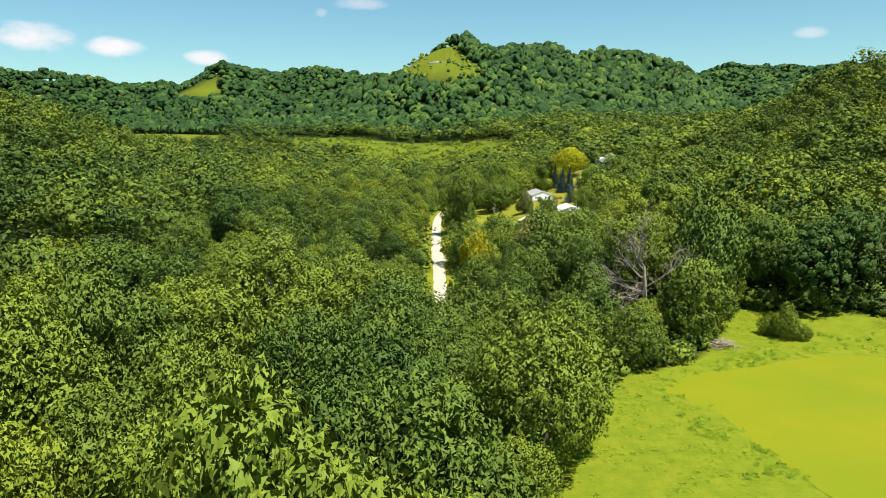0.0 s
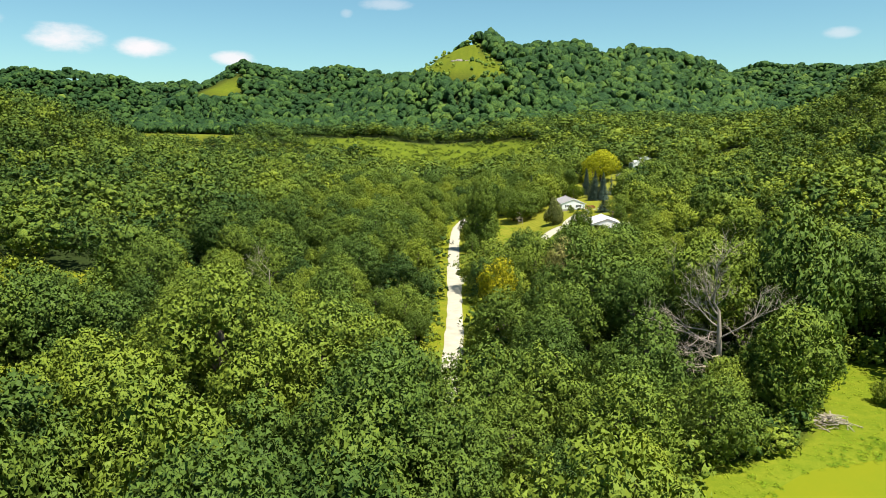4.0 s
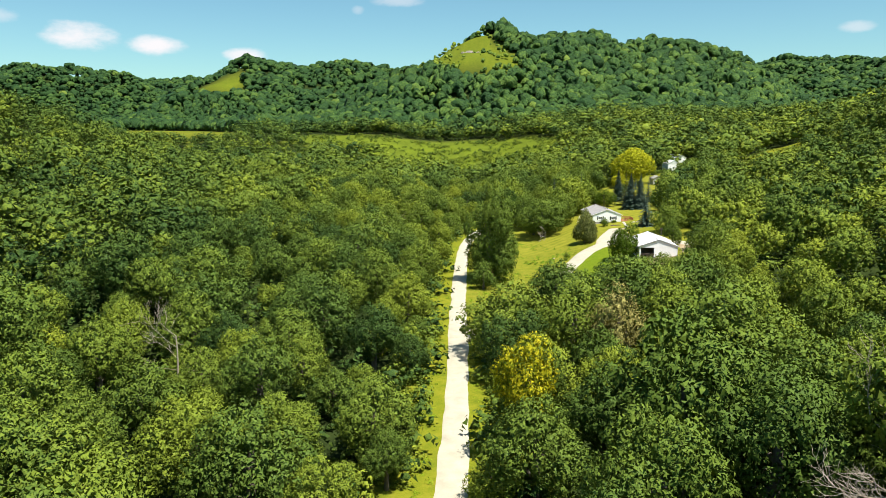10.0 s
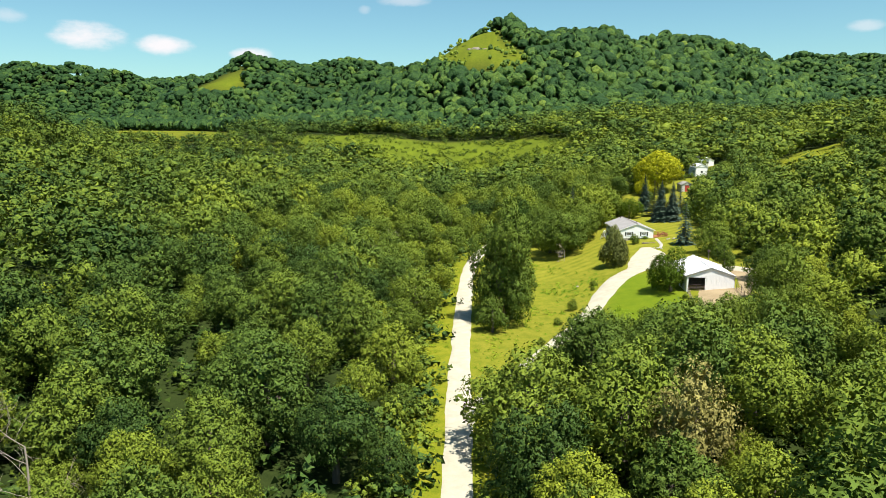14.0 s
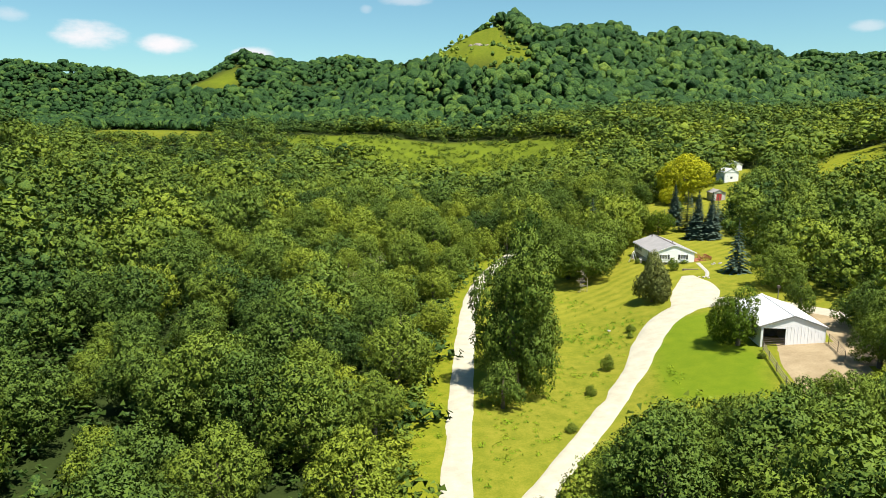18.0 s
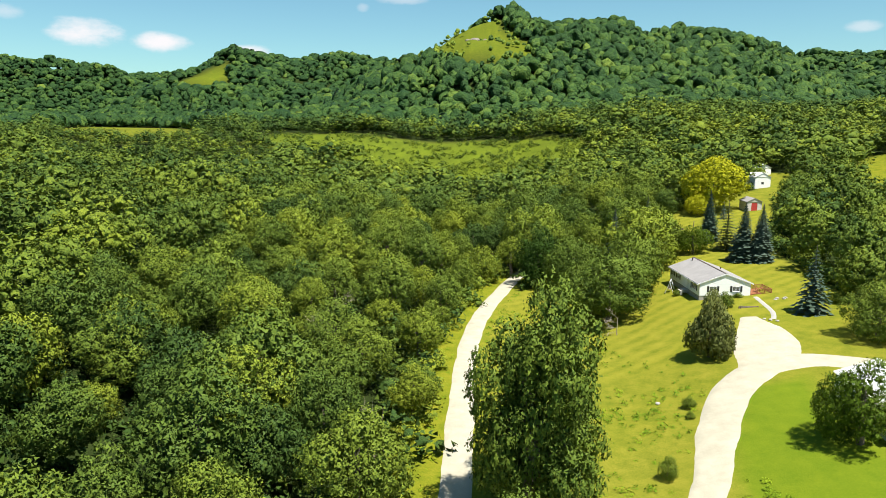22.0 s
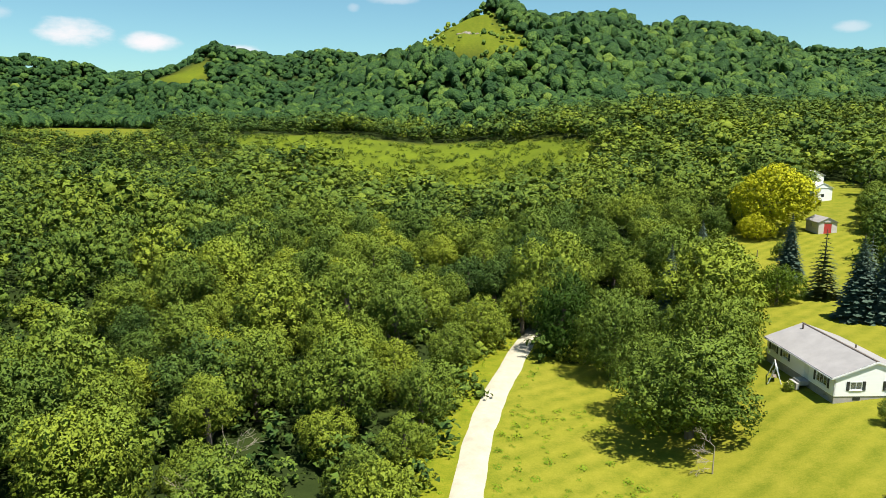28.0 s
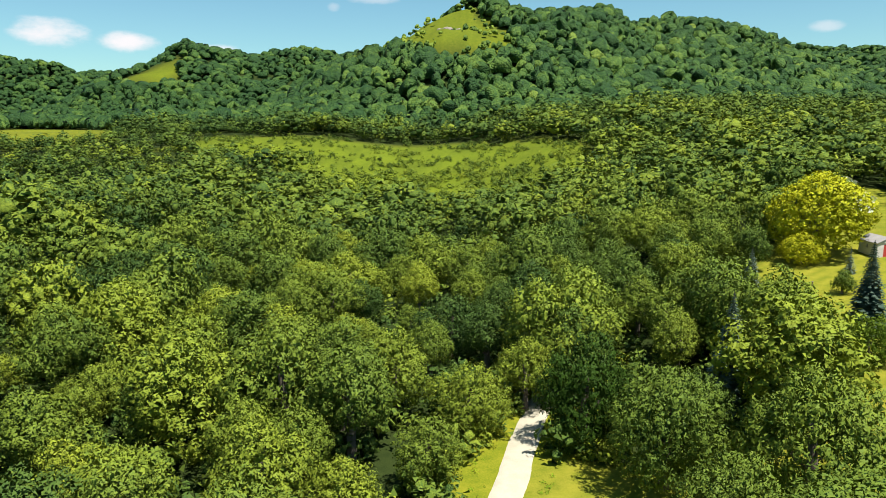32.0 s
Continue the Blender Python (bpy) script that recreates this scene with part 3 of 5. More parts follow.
def crown_shape(rng, lobes, clumps, per, leaf, tall=1.0, low=0.15, dome=0.16, loose=0.0, hearts=True, inner=0.56, spacing=1.06):
    """A crown about one unit in radius: rounded boughs, each covered with domed clumps of foliage that bristle with small leaf sprays."""
    d = unit(rng.normal(size=(lobes, 3)))
    d[:, 2] = np.abs(d[:, 2]) * 1.1 - 0.45 + low
    c = unit(d) * rng.uniform(0.46, 0.68 + loose, (lobes, 1)) * (1, 1, tall)
    c = np.vstack([c, (0, 0, 0.15), (rng.uniform(-0.2, 0.2), rng.uniform(-0.2, 0.2), 0.6 * tall)])
    r = np.r_[rng.uniform(0.28, 0.46, lobes), 0.55, 0.40]
    pick = rng.choice(len(r), clumps * 12, p=r ** 2 / (r ** 2).sum())
    out = unit(rng.normal(size=(len(pick), 3)) + (0, 0, 0.30))
    p = c[pick] + out * r[pick, None] * rng.uniform(0.82, 1.04, (len(pick), 1))
    buried = np.zeros(len(p), bool)
    for ci, ri in zip(c, r):
        buried |= np.linalg.norm(p - ci, axis=1) < ri * 0.8
    p, out = p[~buried], out[~buried]
    # clumps keep their distance from one another, so that dark gaps show between them
    taken = [0]
    for k in range(1, len(p)):
        if len(taken) < clumps and ((p[taken] - p[k]) ** 2).sum(1).min() > (spacing * dome) ** 2:
            taken.append(k)
    p, out = p[taken], out[taken]
    size = dome * rng.uniform(0.66, 1.26, len(p))
    q = unit(rng.normal(size=(len(p), per, 3)) + 1.0 * unit(out[:, None] + (0, 0, 0.35)))
    where = (p[:, None] + q * size[:, None, None] * rng.uniform(0.62, 1.14, (len(p), per, 1))).reshape(-1, 3)
    q = q.reshape(-1, 3)
    n = unit(q + 0.55 * rng.normal(size=where.shape) + (0, 0, 0.35))
    v, f = sprays(rng, where, n, leaf, leaf * 0.66)
    # leaves turn their faces outwards from clump, bough and crown
    lit = np.repeat(unit(q + 0.35 * np.repeat(out, per, 0) + 0.5 * unit(where) + 0.3 * rng.normal(size=where.shape)), 3, 0)
    core_from = len(f)
    if hearts:
        # leaves deeper in, which close each clump
        deep = unit(rng.normal(size=(len(p), 13, 3)) + 0.5 * out[:, None])
        dv, df = sprays(rng, (p[:, None] + deep * (size * 0.5)[:, None, None]).reshape(-1, 3), unit(deep.reshape(-1, 3) + 0.4 * rng.normal(size=(13 * len(p), 3))), leaf * 1.5, leaf)
        lit = np.vstack([lit, np.repeat(unit(deep + 0.35 * out[:, None] + 0.35 * rng.normal(size=deep.shape)).reshape(-1, 3), 3, 0)])
        v, f = np.vstack([v, dv]), np.vstack([f, df + len(v)])
        core_from = len(f)
    else:
        # the solid inside of each clump, open on the side towards the stem
        turn = unit(rng.normal(size=(len(p), 12, 3)) * 0.28 + ICO_V[None])
        cv = turn * (size * inner)[:, None, None] * rng.uniform(0.72, 1.18, (len(p), 12, 1)) + (p - 0.12 * size[:, None] * out)[:, None]
        facing = np.einsum("ki,fi->kf", out, unit(ICO_V[ICO_F].mean(1))) > -0.25
        cf = (ICO_F[None] + 12 * np.arange(len(p))[:, None, None])[facing] + len(v)
        lit = np.vstack([lit, unit(turn + 0.3 * out[:, None] + 0.4 * unit(cv) + 0.35 * rng.normal(size=cv.shape)).reshape(-1, 3)])
        v, f = np.vstack([v, cv.reshape(-1, 3)]), np.vstack([f, cf])
    if hearts:
        # the leafy inside of each bough, which closes the crown against the light
        shell = unit(rng.normal(size=(len(r), 90, 3)))
        spot = (c[:, None] + shell * (r[:, None] * rng.uniform(0.5, 0.8, (len(r), 90)))[:, :, None]).reshape(-1, 3)
        hv, hf = sprays(rng, spot, unit(shell.reshape(-1, 3) + 0.25 * rng.normal(size=spot.shape)), leaf * 1.9, leaf * 1.5)
        lit = np.vstack([lit, np.repeat(unit(shell + 0.3 * rng.normal(size=shell.shape)).reshape(-1, 3), 3, 0)])
        v, f = np.vstack([v, hv]), np.vstack([f, hf + len(v)])
    v[:, 2] -= np.quantile(v[:, 2], 0.01)
    return v, f, np.arange(len(f)) >= core_from, lit


def tube(path, radii, sides=7):
    """A tapering round limb along a path."""
    path, n = np.asarray(path, float), len(path)
    d = unit(np.gradient(path, axis=0))
    a = unit(np.cross(d, (0.31, 0.52, 0.79)))
    b = np.cross(d, a)
    w = 2 * math.pi * np.arange(sides) / sides
    ring = np.cos(w)[None, :, None] * a[:, None] + np.sin(w)[None, :, None] * b[:, None]
    v = (path[:, None] + ring * np.asarray(radii)[:, None, None]).reshape(-1, 3)
    i = np.arange(n * sides).reshape(n, sides)
    j = np.roll(i, -1, axis=1)
    f = np.stack([i[:-1], j[:-1], j[1:], i[1:]], -1).reshape(-1, 4)
    f = np.concatenate([f[:, (0, 1, 2)], f[:, (0, 2, 3)]])
    return v, f


def gathered(bits):
    vs, fs, n = [], [], 0
    for v, f in bits:
        vs.append(v)
        fs.append(np.asarray(f) + n)
        n += len(v)
    return np.vstack(vs), np.vstack(fs)


def trunk_shape(rng, tall, thick, limbs=5, reach=0.45):
    """A trunk that leans and tapers, with limbs that rise from it."""
    lean = rng.uniform(-0.05, 0.05, 2) * tall
    z = np.linspace(-0.3, tall, 7)
    u = np.clip(z / tall, 0, 1)
    stem = np.c_[lean[0] * u ** 2, lean[1] * u ** 2, z]
    bits = [tube(stem, thick * (1.25 - 1.05 * u) + 0.02, 8)]
    for k in range(limbs):
        s = rng.uniform(0.35, 0.85)
        base = np.array([lean[0] * s * s, lean[1] * s * s, tall * s])
        w = rng.uniform(0, 2 * math.pi)
        tip = base + np.array([math.cos(w), math.sin(w), rng.uniform(0.5, 1.1)]) * tall * reach * (1.1 - s)
        mid = (base + tip) / 2 + rng.normal(0, 0.06 * tall, 3) * (1, 1, 0.3)
        bits.append(tube([base, mid, tip], [thick * (0.75 - 0.5 * s), thick * 0.3, 0.02], 5))
    return gathered(bits)


def stand(name, rng, places, shapes, material, label, category="woods", smooth=True):
    """Many trees that nobody would count, joined into one mesh. Places: x, y, z, radius, height, tone."""
    if not len(places):
        return None
    vs, fs, ts, cs, ns, n = [], [], [], [], [], 0
    for (x, y, z, r, h, tone), k, w in zip(places, rng.integers(0, len(shapes), len(places)), rng.uniform(0, 2 * math.pi, len(places))):
        v, f, *more = shapes[k]
        cs.append(more[0] if more else np.zeros(len(f), bool))
        c, s = math.cos(w), math.sin(w)
        top = v[:, 2].max()
        vs.append(np.stack([x + r * (c * v[:, 0] - s * v[:, 1]), y + r * (s * v[:, 0] + c * v[:, 1]), z + v[:, 2] * h / top], -1).astype(np.float32))
        fs.append(f + n)
        ts.append(np.full(len(v), tone, np.float32))
        if more:
            m = more[1]
            ns.append(np.stack([c * m[:, 0] - s * m[:, 1], s * m[:, 0] + c * m[:, 1], m[:, 2]], -1).astype(np.float32))
        n += len(v)
    ob = new(name, fast_mesh(name, np.concatenate(vs), np.concatenate(fs), material, np.concatenate(ts), smooth, np.concatenate(cs) if isinstance(material, tuple) else None, np.concatenate(ns) if ns else None))
    return tagged(ob, label, category, kind="stuff")


def scattered(rng, x0, x1, y0, y1, step, keep, stray=0.42):
    """Uneven places on a jittered grid, where keep(x, y) allows."""
    gx, gy = np.meshgrid(np.arange(x0, x1, step), np.arange(y0, y1, step))
    gx = gx + (np.arange(gx.shape[0])[:, None] % 2) * step / 2
    x = gx.ravel() + rng.uniform(-stray, stray, gx.size) * step
    y = gy.ravel() + rng.uniform(-stray, stray, gx.size) * step
    ok = keep(x, y)
    return x[ok], y[ok]


def growth(x, y):
    """How tall the woods are at a place, before chance has its say."""
    h = 11.0 + 1.6 * ripple(x, y, 38, 0.5)
    h += 4.5 * (1 - ramp(y, 95, 135)) * (1 - ramp(x, -8, 4))
    h += 9.0 * np.exp(-(((x - 52) / 30) ** 2 + ((y - 124) / 22) ** 2))
    h -= 4.0 * ramp(x, 3, 9) * (1 - ramp(x, 34, 48)) * ramp(y, 200, 206) * (1 - ramp(y, 222, 230))
    h += 4.0 * np.exp(-(((x - 33) / 15) ** 2 + ((y - 179) / 14) ** 2))
    h -= 7.0 * np.exp(-(((x - 33) / 7) ** 2 + ((y - 110) / 8) ** 2))
    h -= 4.0 * ramp(-x, 90, 130) * ramp(y, 440, 500) * (1 - ramp(y, 640, 700))
    h -= 3.5 * np.exp(-(((x + 5) / 9) ** 2)) * ramp(y, 100, 130)
    return h


def tones(rng, x, y):
    """How bright and yellow the leaves are: kinds of tree grow in patches, and some stretches are darkened for shade.
    """
    def near_to(a, b, s):
        return np.exp(-(((x - a) ** 2 + (y - b) ** 2) / s ** 2))
    # some negative spots put shade from gaps and tall trees into the leaf tone
    bias = 0.04 * near_to(45, 185, 45) - 0.32 * near_to(64, 126, 22) - 0.05 * near_to(-35, 55, 40) + 0.1 * near_to(-28, 92, 25) + 0.16 * near_to(-16, 250, 34) + 0.14 * near_to(75, 230, 45) - 0.14 * near_to(-34, 165, 28) + 0.06 * near_to(10, 158, 20) - 0.2 * near_to(92, 140, 40) - 0.15 * near_to(-32, 242, 20) + 0.1 * near_to(-75, 300, 45) - 0.16 * near_to(-28, 280, 26) - 0.1 * near_to(-46, 236, 30) - 0.14 * near_to(22, 100, 24) + 0.12 * near_to(-10, 330, 35) - 0.12 * near_to(25, 350, 30) - 0.16 * near_to(-32, 212, 26) - 0.22 * ramp(y, 590, 680)
    return np.clip(0.47 - 0.10 * ramp(-x, 55, 110) - 0.04 * ramp(-x, 10, 20) * ramp(y, 75, 95) * (1 - ramp(y, 330, 360)) + bias + 0.24 * ripple(x, y, 24, 2.0) + rng.normal(0, 0.20, len(x)), 0, 1)



rng = np.random.default_rng(11)
SHAPES_NEAR = [crown_shape(rng, n, 145, 42, 0.030, t, lo, 0.168) for n, t, lo in ((9, 0.95, 0.1), (11, 1.1, 0.0), (8, 0.9, 0.2), (10, 1.15, -0.05), (12, 1.0, 0.1), (9, 0.8, 0.15))]
SHAPES_FINE = [crown_shape(rng, n, 170, 46, 0.027, t, lo, 0.155) for n, t, lo in ((10, 0.95, 0.1), (12, 1.1, 0.0), (9, 0.9, 0.15), (11, 1.0, 0.05))]
SHAPES_JOIN = [crown_shape(rng, n, 115, 38, 0.034, t, lo, 0.185) for n, t, lo in ((9, 0.95, 0.1), (11, 1.1, 0.0), (8, 0.9, 0.2), (10, 1.15, 0.0), (7, 0.85, 0.1))]
SHAPES_MID = [crown_shape(rng, 8, 72, 18, 0.046, t, 0.15, 0.215, hearts=False, spacing=1.0) for t in (1.0, 1.15, 0.9, 1.1, 0.8)]
SHAPES_FAR = [crown_shape(rng, 5, 22, 15, 0.078, t, 0.15, 0.37, hearts=False, spacing=1.0, inner=0.46) for t in (0.95, 1.1, 0.85, 1.0)]
SHAPES_VALLEY = [crown_shape(rng, 4, 11, 12, 0.12, t, 0.15, 0.52, hearts=False, spacing=1.0, inner=0.48) for t in (0.95, 1.1, 0.85, 1.0)]
SHAPES_SCRUB = [crown_shape(rng, 2, 6, 9, 0.17, t, 0.1, 0.55, hearts=False, spacing=1.0, inner=0.48) for t in (0.8, 0.95, 1.1)]
SHAPES_SHRUB = [crown_shape(rng, 3, 13, 12, 0.11, t, 0.1, 0.42, hearts=False, spacing=1.0) for t in (0.95, 1.1, 0.85, 1.0)]


def mound_shape(rng, tall):
    """A far crown, one unit in radius: a lumpy dome of foliage that closes with its neighbours."""
    mid = {}
    v, f = [tuple(p) for p in ICO_V], []
    for a, b, c in ICO_F:
        m = []
        for p, q in ((a, b), (b, c), (c, a)):
            key = (min(p, q), max(p, q))
            if key not in mid:
                mid[key] = len(v)
                v.append(tuple(unit(np.array(v[p]) + np.array(v[q]))))
            m.append(mid[key])
        f += [(a, m[0], m[2]), (m[0], b, m[1]), (m[2], m[1], c), (m[0], m[1], m[2])]
    v, f = np.array(v), np.array(f)
    f = f[v[f].mean(1)[:, 2] > -0.35]
    lumps = unit(rng.normal(size=(7, 3)) + (0, 0, 0.6))
    swell = 0.78 + 0.30 * np.exp(-(((v[:, None] - lumps[None]) ** 2).sum(-1) / 0.22)).sum(1) * rng.uniform(0.7, 1.2, len(v))
    p = v * swell[:, None] * (1, 1, tall)
    p[:, 2] += 0.55
    return p, f, np.zeros(len(f), bool), unit(v + 0.58 * rng.normal(size=v.shape) + (0, 0, 0.05))


SHAPES_HILL = [mound_shape(rng, t) for t in (0.75, 0.9, 1.0, 0.8, 0.85, 0.95, 1.1)]


def crowns_at(rng, x, y, spread=1.0, low=0.17, full=1.75):
    """Crowns of many sizes: spreading old trees, middling ones, and low bright young growth between them."""
    n = len(x)
    lot = rng.uniform(size=n)
    h = growth(x, y) * rng.uniform(0.74, 1.22, n) * np.where(lot < low, 0.55, np.where(lot > 0.86, 1.25, 1.0))
    r = np.clip(h * rng.uniform(0.39, 0.52, n), 2.5, 7.0) * np.where(lot > 0.86, 1.2, 1.0) * np.where(lot < low, 1.15, 1.0) * spread
    deep = np.maximum(np.minimum(h * 0.94, full * (1 + 0.3 * (y < 80)) * r / spread), h * 0.88 * (inside(x, y, MEADOW, 26) > 0.01))
    tone = np.clip(tones(rng, x, y) + np.where(lot < low, 0.24, 0.0) - np.where(lot > 0.86, 0.08, 0.0), 0, 1)
    return list(zip(x, y, land(x, y) + h - deep, r, deep, tone))


def near_zone(x, y):
    return (np.abs(x - 6) < 66 + 0.05 * y + 22 * np.exp(-((y - 125) / 40) ** 2) * (x > 0)) & (y > 14) & (y < 405)


def in_woods(x, y):
    return wooded(x, y) > rng.uniform(0.4, 0.6, len(x))


SOLO = [(35, 120, 7.0), (37.5, 116.5, 4), (21, 171, 5.0), (6.5, 144, 5.0), (4.5, 231, 8), (27, 325, 3.5), (40, 352, 4), (54, 344, 4), (16.5, 312, 4), (26, 304, 5), (10.5, 322, 4)]


def clear_of_solo(x, y):
    return np.logical_and.reduce([np.hypot(x - a, y - b) > r for a, b, r in SOLO])


nx, ny = scattered(rng, -86, 104, 14, 406, 8.7, lambda x, y: near_zone(x, y) & clear_of_solo(x, y) & in_woods(x, y), 0.36)
near = crowns_at(rng, nx, ny)
# crowns keep clear of the road, but for the stretches where they meet over it
reach = along(nx, ny, ROAD) - 0.85 * np.array([p[3] for p in near])
west = nx < np.interp(ny, [p[1] for p in ROAD], [p[0] for p in ROAD])
open_road = (ny < 105) | (ny > 320) | (reach > np.where(west, 1.9, 0.6 + 2.0 * ramp(ny, 280, 300)))
near, nx, ny = [p for p, o in zip(near, open_road) if o], nx[open_road], ny[open_road]
over = [(a + rng.uniform(-0.8, 0.8), b + rng.uniform(-1.5, 1.5)) for b in range(30, 93, 6) for a in (np.interp(b, [0, 80, 107], [-6, -3.6, -2.4]) - 3.4, np.interp(b, [0, 80, 107], [-6, -3.6, -2.4]) + 3.4)]
over += [(np.interp(b, [316, 341, 354, 380, 420], [2.6, 10, 13, 13, 8]) + a, b + 0.4 * a) for b in range(332, 400, 6) for a in (-2.2, 2.6)]
ox, oy = np.array(over).T
near, nx, ny = near + [(x, y, z, max(r, 3.9), h, t) for x, y, z, r, h, t in crowns_at(rng, ox, oy, 1.0, 0.0)], np.r_[nx, ox], np.r_[ny, oy]
beside = np.abs(nx + 1) < 60
close = np.argsort(np.where(np.abs(nx) < 30, np.abs(nx + 1), 999) + 0.02 * np.abs(ny - 150))[:300]
single = np.zeros(len(nx), bool)
single[close] = True


def tree_kinds():
    """Broadleaf trees with a trunk and a crown, to be copied: six for the woods and four with finer leaves."""
    made = []
    for v, f, core, lit in SHAPES_NEAR + SHAPES_FINE:
        tv, tf = trunk_shape(rng, 0.62, 0.018, 5, 0.30)
        made.append((fast_mesh("crown", v, f, (LEAF, LEAF_MASS), second=core, normals=lit, smooth=True), fast_mesh("trunk", tv, tf, BARK, smooth=True), v[:, 2].max()))
    return made


KINDS = tree_kinds()


def plant(place, k, turn, label="leafy green deciduous tree in the valley woods", group="woodland trees", leaves=None, own=None):
    x, y, z, r, h, tone = place
    e = thing("broadleaf_tree", x, y, turn=turn, label=label, category="tree", group=group)
    crown, trunk, top = KINDS[k]
    foot = z - height(x, y)
    if own:
        v, f, core, lit = crown_shape(rng, *own)
        crown, top = fast_mesh("crown", v, f, leaves or (LEAF, LEAF_MASS), second=core, normals=lit, smooth=True), v[:, 2].max()
    part("crown", crown, None, e, at=Matrix.LocRotScale((0, 0, foot), None, (r, r, h / top))).color = (tone, tone, tone, 1)
    part("trunk", trunk, None, e, at=Matrix.LocRotScale(None, None, (h + foot,) * 3))
    return e


for i in close:
    plant(near[i], int(rng.integers(6, 10) if ny[i] < 72 else rng.integers(0, 6)), rng.uniform(0, 360))
stand("valley_woods_behind", rng, [p for p, s, b in zip(near, single, beside) if b and not s and p[1] < 72], SHAPES_FINE, (LEAF_WOODS, LEAF_WOODS_MASS), "dense green summer woodland at the foot of the valley")
stand("valley_woods", rng, [p for p, s, b in zip(near, single, beside) if b and not s and p[1] >= 72], SHAPES_JOIN, (LEAF_WOODS, LEAF_WOODS_MASS), "dense green summer woodland beside the gravel road")
stand("valley_woods_beyond", rng, [p for p, b in zip(near, beside) if not b], SHAPES_MID, (LEAF_WOODS, LEAF_WOODS_MASS), "dense green summer woodland on the valley floor")

mx, my = scattered(rng, -330, 330, 20, 440, 8.5, lambda x, y: ~near_zone(x, y) & (np.abs(x) < 70 + 0.62 * y) & in_woods(x, y))
stand("slope_woods", rng, crowns_at(rng, mx, my, 1.12, 0.15), SHAPES_FAR, (LEAF_SLOPE, LEAF_WOODS_MASS), "green deciduous woods on the lower slopes")


def in_sight(x, y):
    """Slopes that face the valley, and crests, but not the far side of a hill."""
    top = np.full(np.shape(x), -1e9)
    z = land(x, y)
    for u in np.linspace(0.72, 0.985, 12):
        px, py = x * u, 120 + (y - 120) * u
        top = np.maximum(top, (land(px, py) - 34) / u)
    return z - 34 + 16 > top


def hill_zone(x, y):
    return in_sight(x, y) & ((np.abs(x) > 330) | (y > 440)) & (np.abs(x) < 120 + 0.66 * y) & in_woods(x, y) & ((land(x, y) > 8) | (y < 700))


vx, vy = scattered(rng, -330, 330, 440, 700, 7.4, hill_zone)
hx, hy = scattered(rng, -840, 840, 700, 1160, 7.0, hill_zone)
wx, wy = scattered(rng, -800, 800, 440, 700, 11.0, lambda x, y: (np.abs(x) > 330) & hill_zone(x, y))
fx, fy = scattered(rng, -1450, 1450, 1160, 2060, 10.6, hill_zone)
stand("far_valley_woods", rng, crowns_at(rng, vx, vy, 1.2, 0.15), SHAPES_VALLEY, (LEAF_SLOPE, LEAF_WOODS_MASS), "green woods on the far valley floor below the hills")
stand("hill_woods", rng, crowns_at(rng, hx, hy, 1.1, 0.15, 2.6) + crowns_at(rng, wx, wy, 1.5, 0.0, 4) + crowns_at(rng, fx, fy, 1.55, 0.0, 4), SHAPES_HILL, LEAF_DISTANT,
      "distant wooded hills under summer foliage", smooth=True)

# ---- buildings ----
def boxes(*spans):
    """A bmesh of boxes, each (x0, x1, y0, y1, z0, z1), with lightly bevelled edges."""
    bm = bmesh.new()
    for x0, x1, y0, y1, z0, z1 in spans:
        made = bmesh.ops.create_cube(bm, size=1, matrix=Matrix.LocRotScale(((x0 + x1) / 2, (y0 + y1) / 2, (z0 + z1) / 2), None, (x1 - x0, y1 - y0, z1 - z0)))
        edges = list({e for v in made["verts"] for e in v.link_edges})
        bmesh.ops.bevel(bm, geom=edges, offset=min(0.012, 0.2 * min(x1 - x0, y1 - y0, z1 - z0)), segments=1, affect="EDGES")
    return bm


def slab(corners, thick):
    """A flat piece with the given outline, and a thickness downwards along its normal."""
    bm = bmesh.new()
    face = bm.faces.new([bm.verts.new(c) for c in corners])
    face.normal_update()
    if face.normal.z < 0 and abs(face.normal.z) > 1e-4:
        face.normal_flip()
    away = -face.normal * thick
    grown = bmesh.ops.extrude_face_region(bm, geom=[face])
    bmesh.ops.translate(bm, vec=away, verts=[v for v in grown["geom"] if isinstance(v, bmesh.types.BMVert)])
    bmesh.ops.recalc_face_normals(bm, faces=bm.faces)
    return bm


def rod(a, b, r0, r1=None, sides=8):
    bm = bmesh.new()
    a, b = Vector(a), Vector(b)
    turn = (b - a).to_track_quat("Z", "Y").to_matrix().to_4x4()
    bmesh.ops.create_cone(bm, cap_ends=True, segments=sides, radius1=r0, radius2=r0 if r1 is None else r1, depth=(b - a).length,
                          matrix=Matrix.Translation((a + b) / 2) @ turn)
    return bm


def joined(*bms):
    out = bmesh.new()
    for bm in bms:
        me = bpy.data.meshes.new("bit")
        bm.to_mesh(me)
        bm.free()
        out.from_mesh(me)
        bpy.data.meshes.remove(me)
    return out


def welded(*spans):
    """Boxes that meet, joined into one wall."""
    bm = boxes(*spans)
    bmesh.ops.remove_doubles(bm, verts=bm.verts, dist=0.004)
    return bm


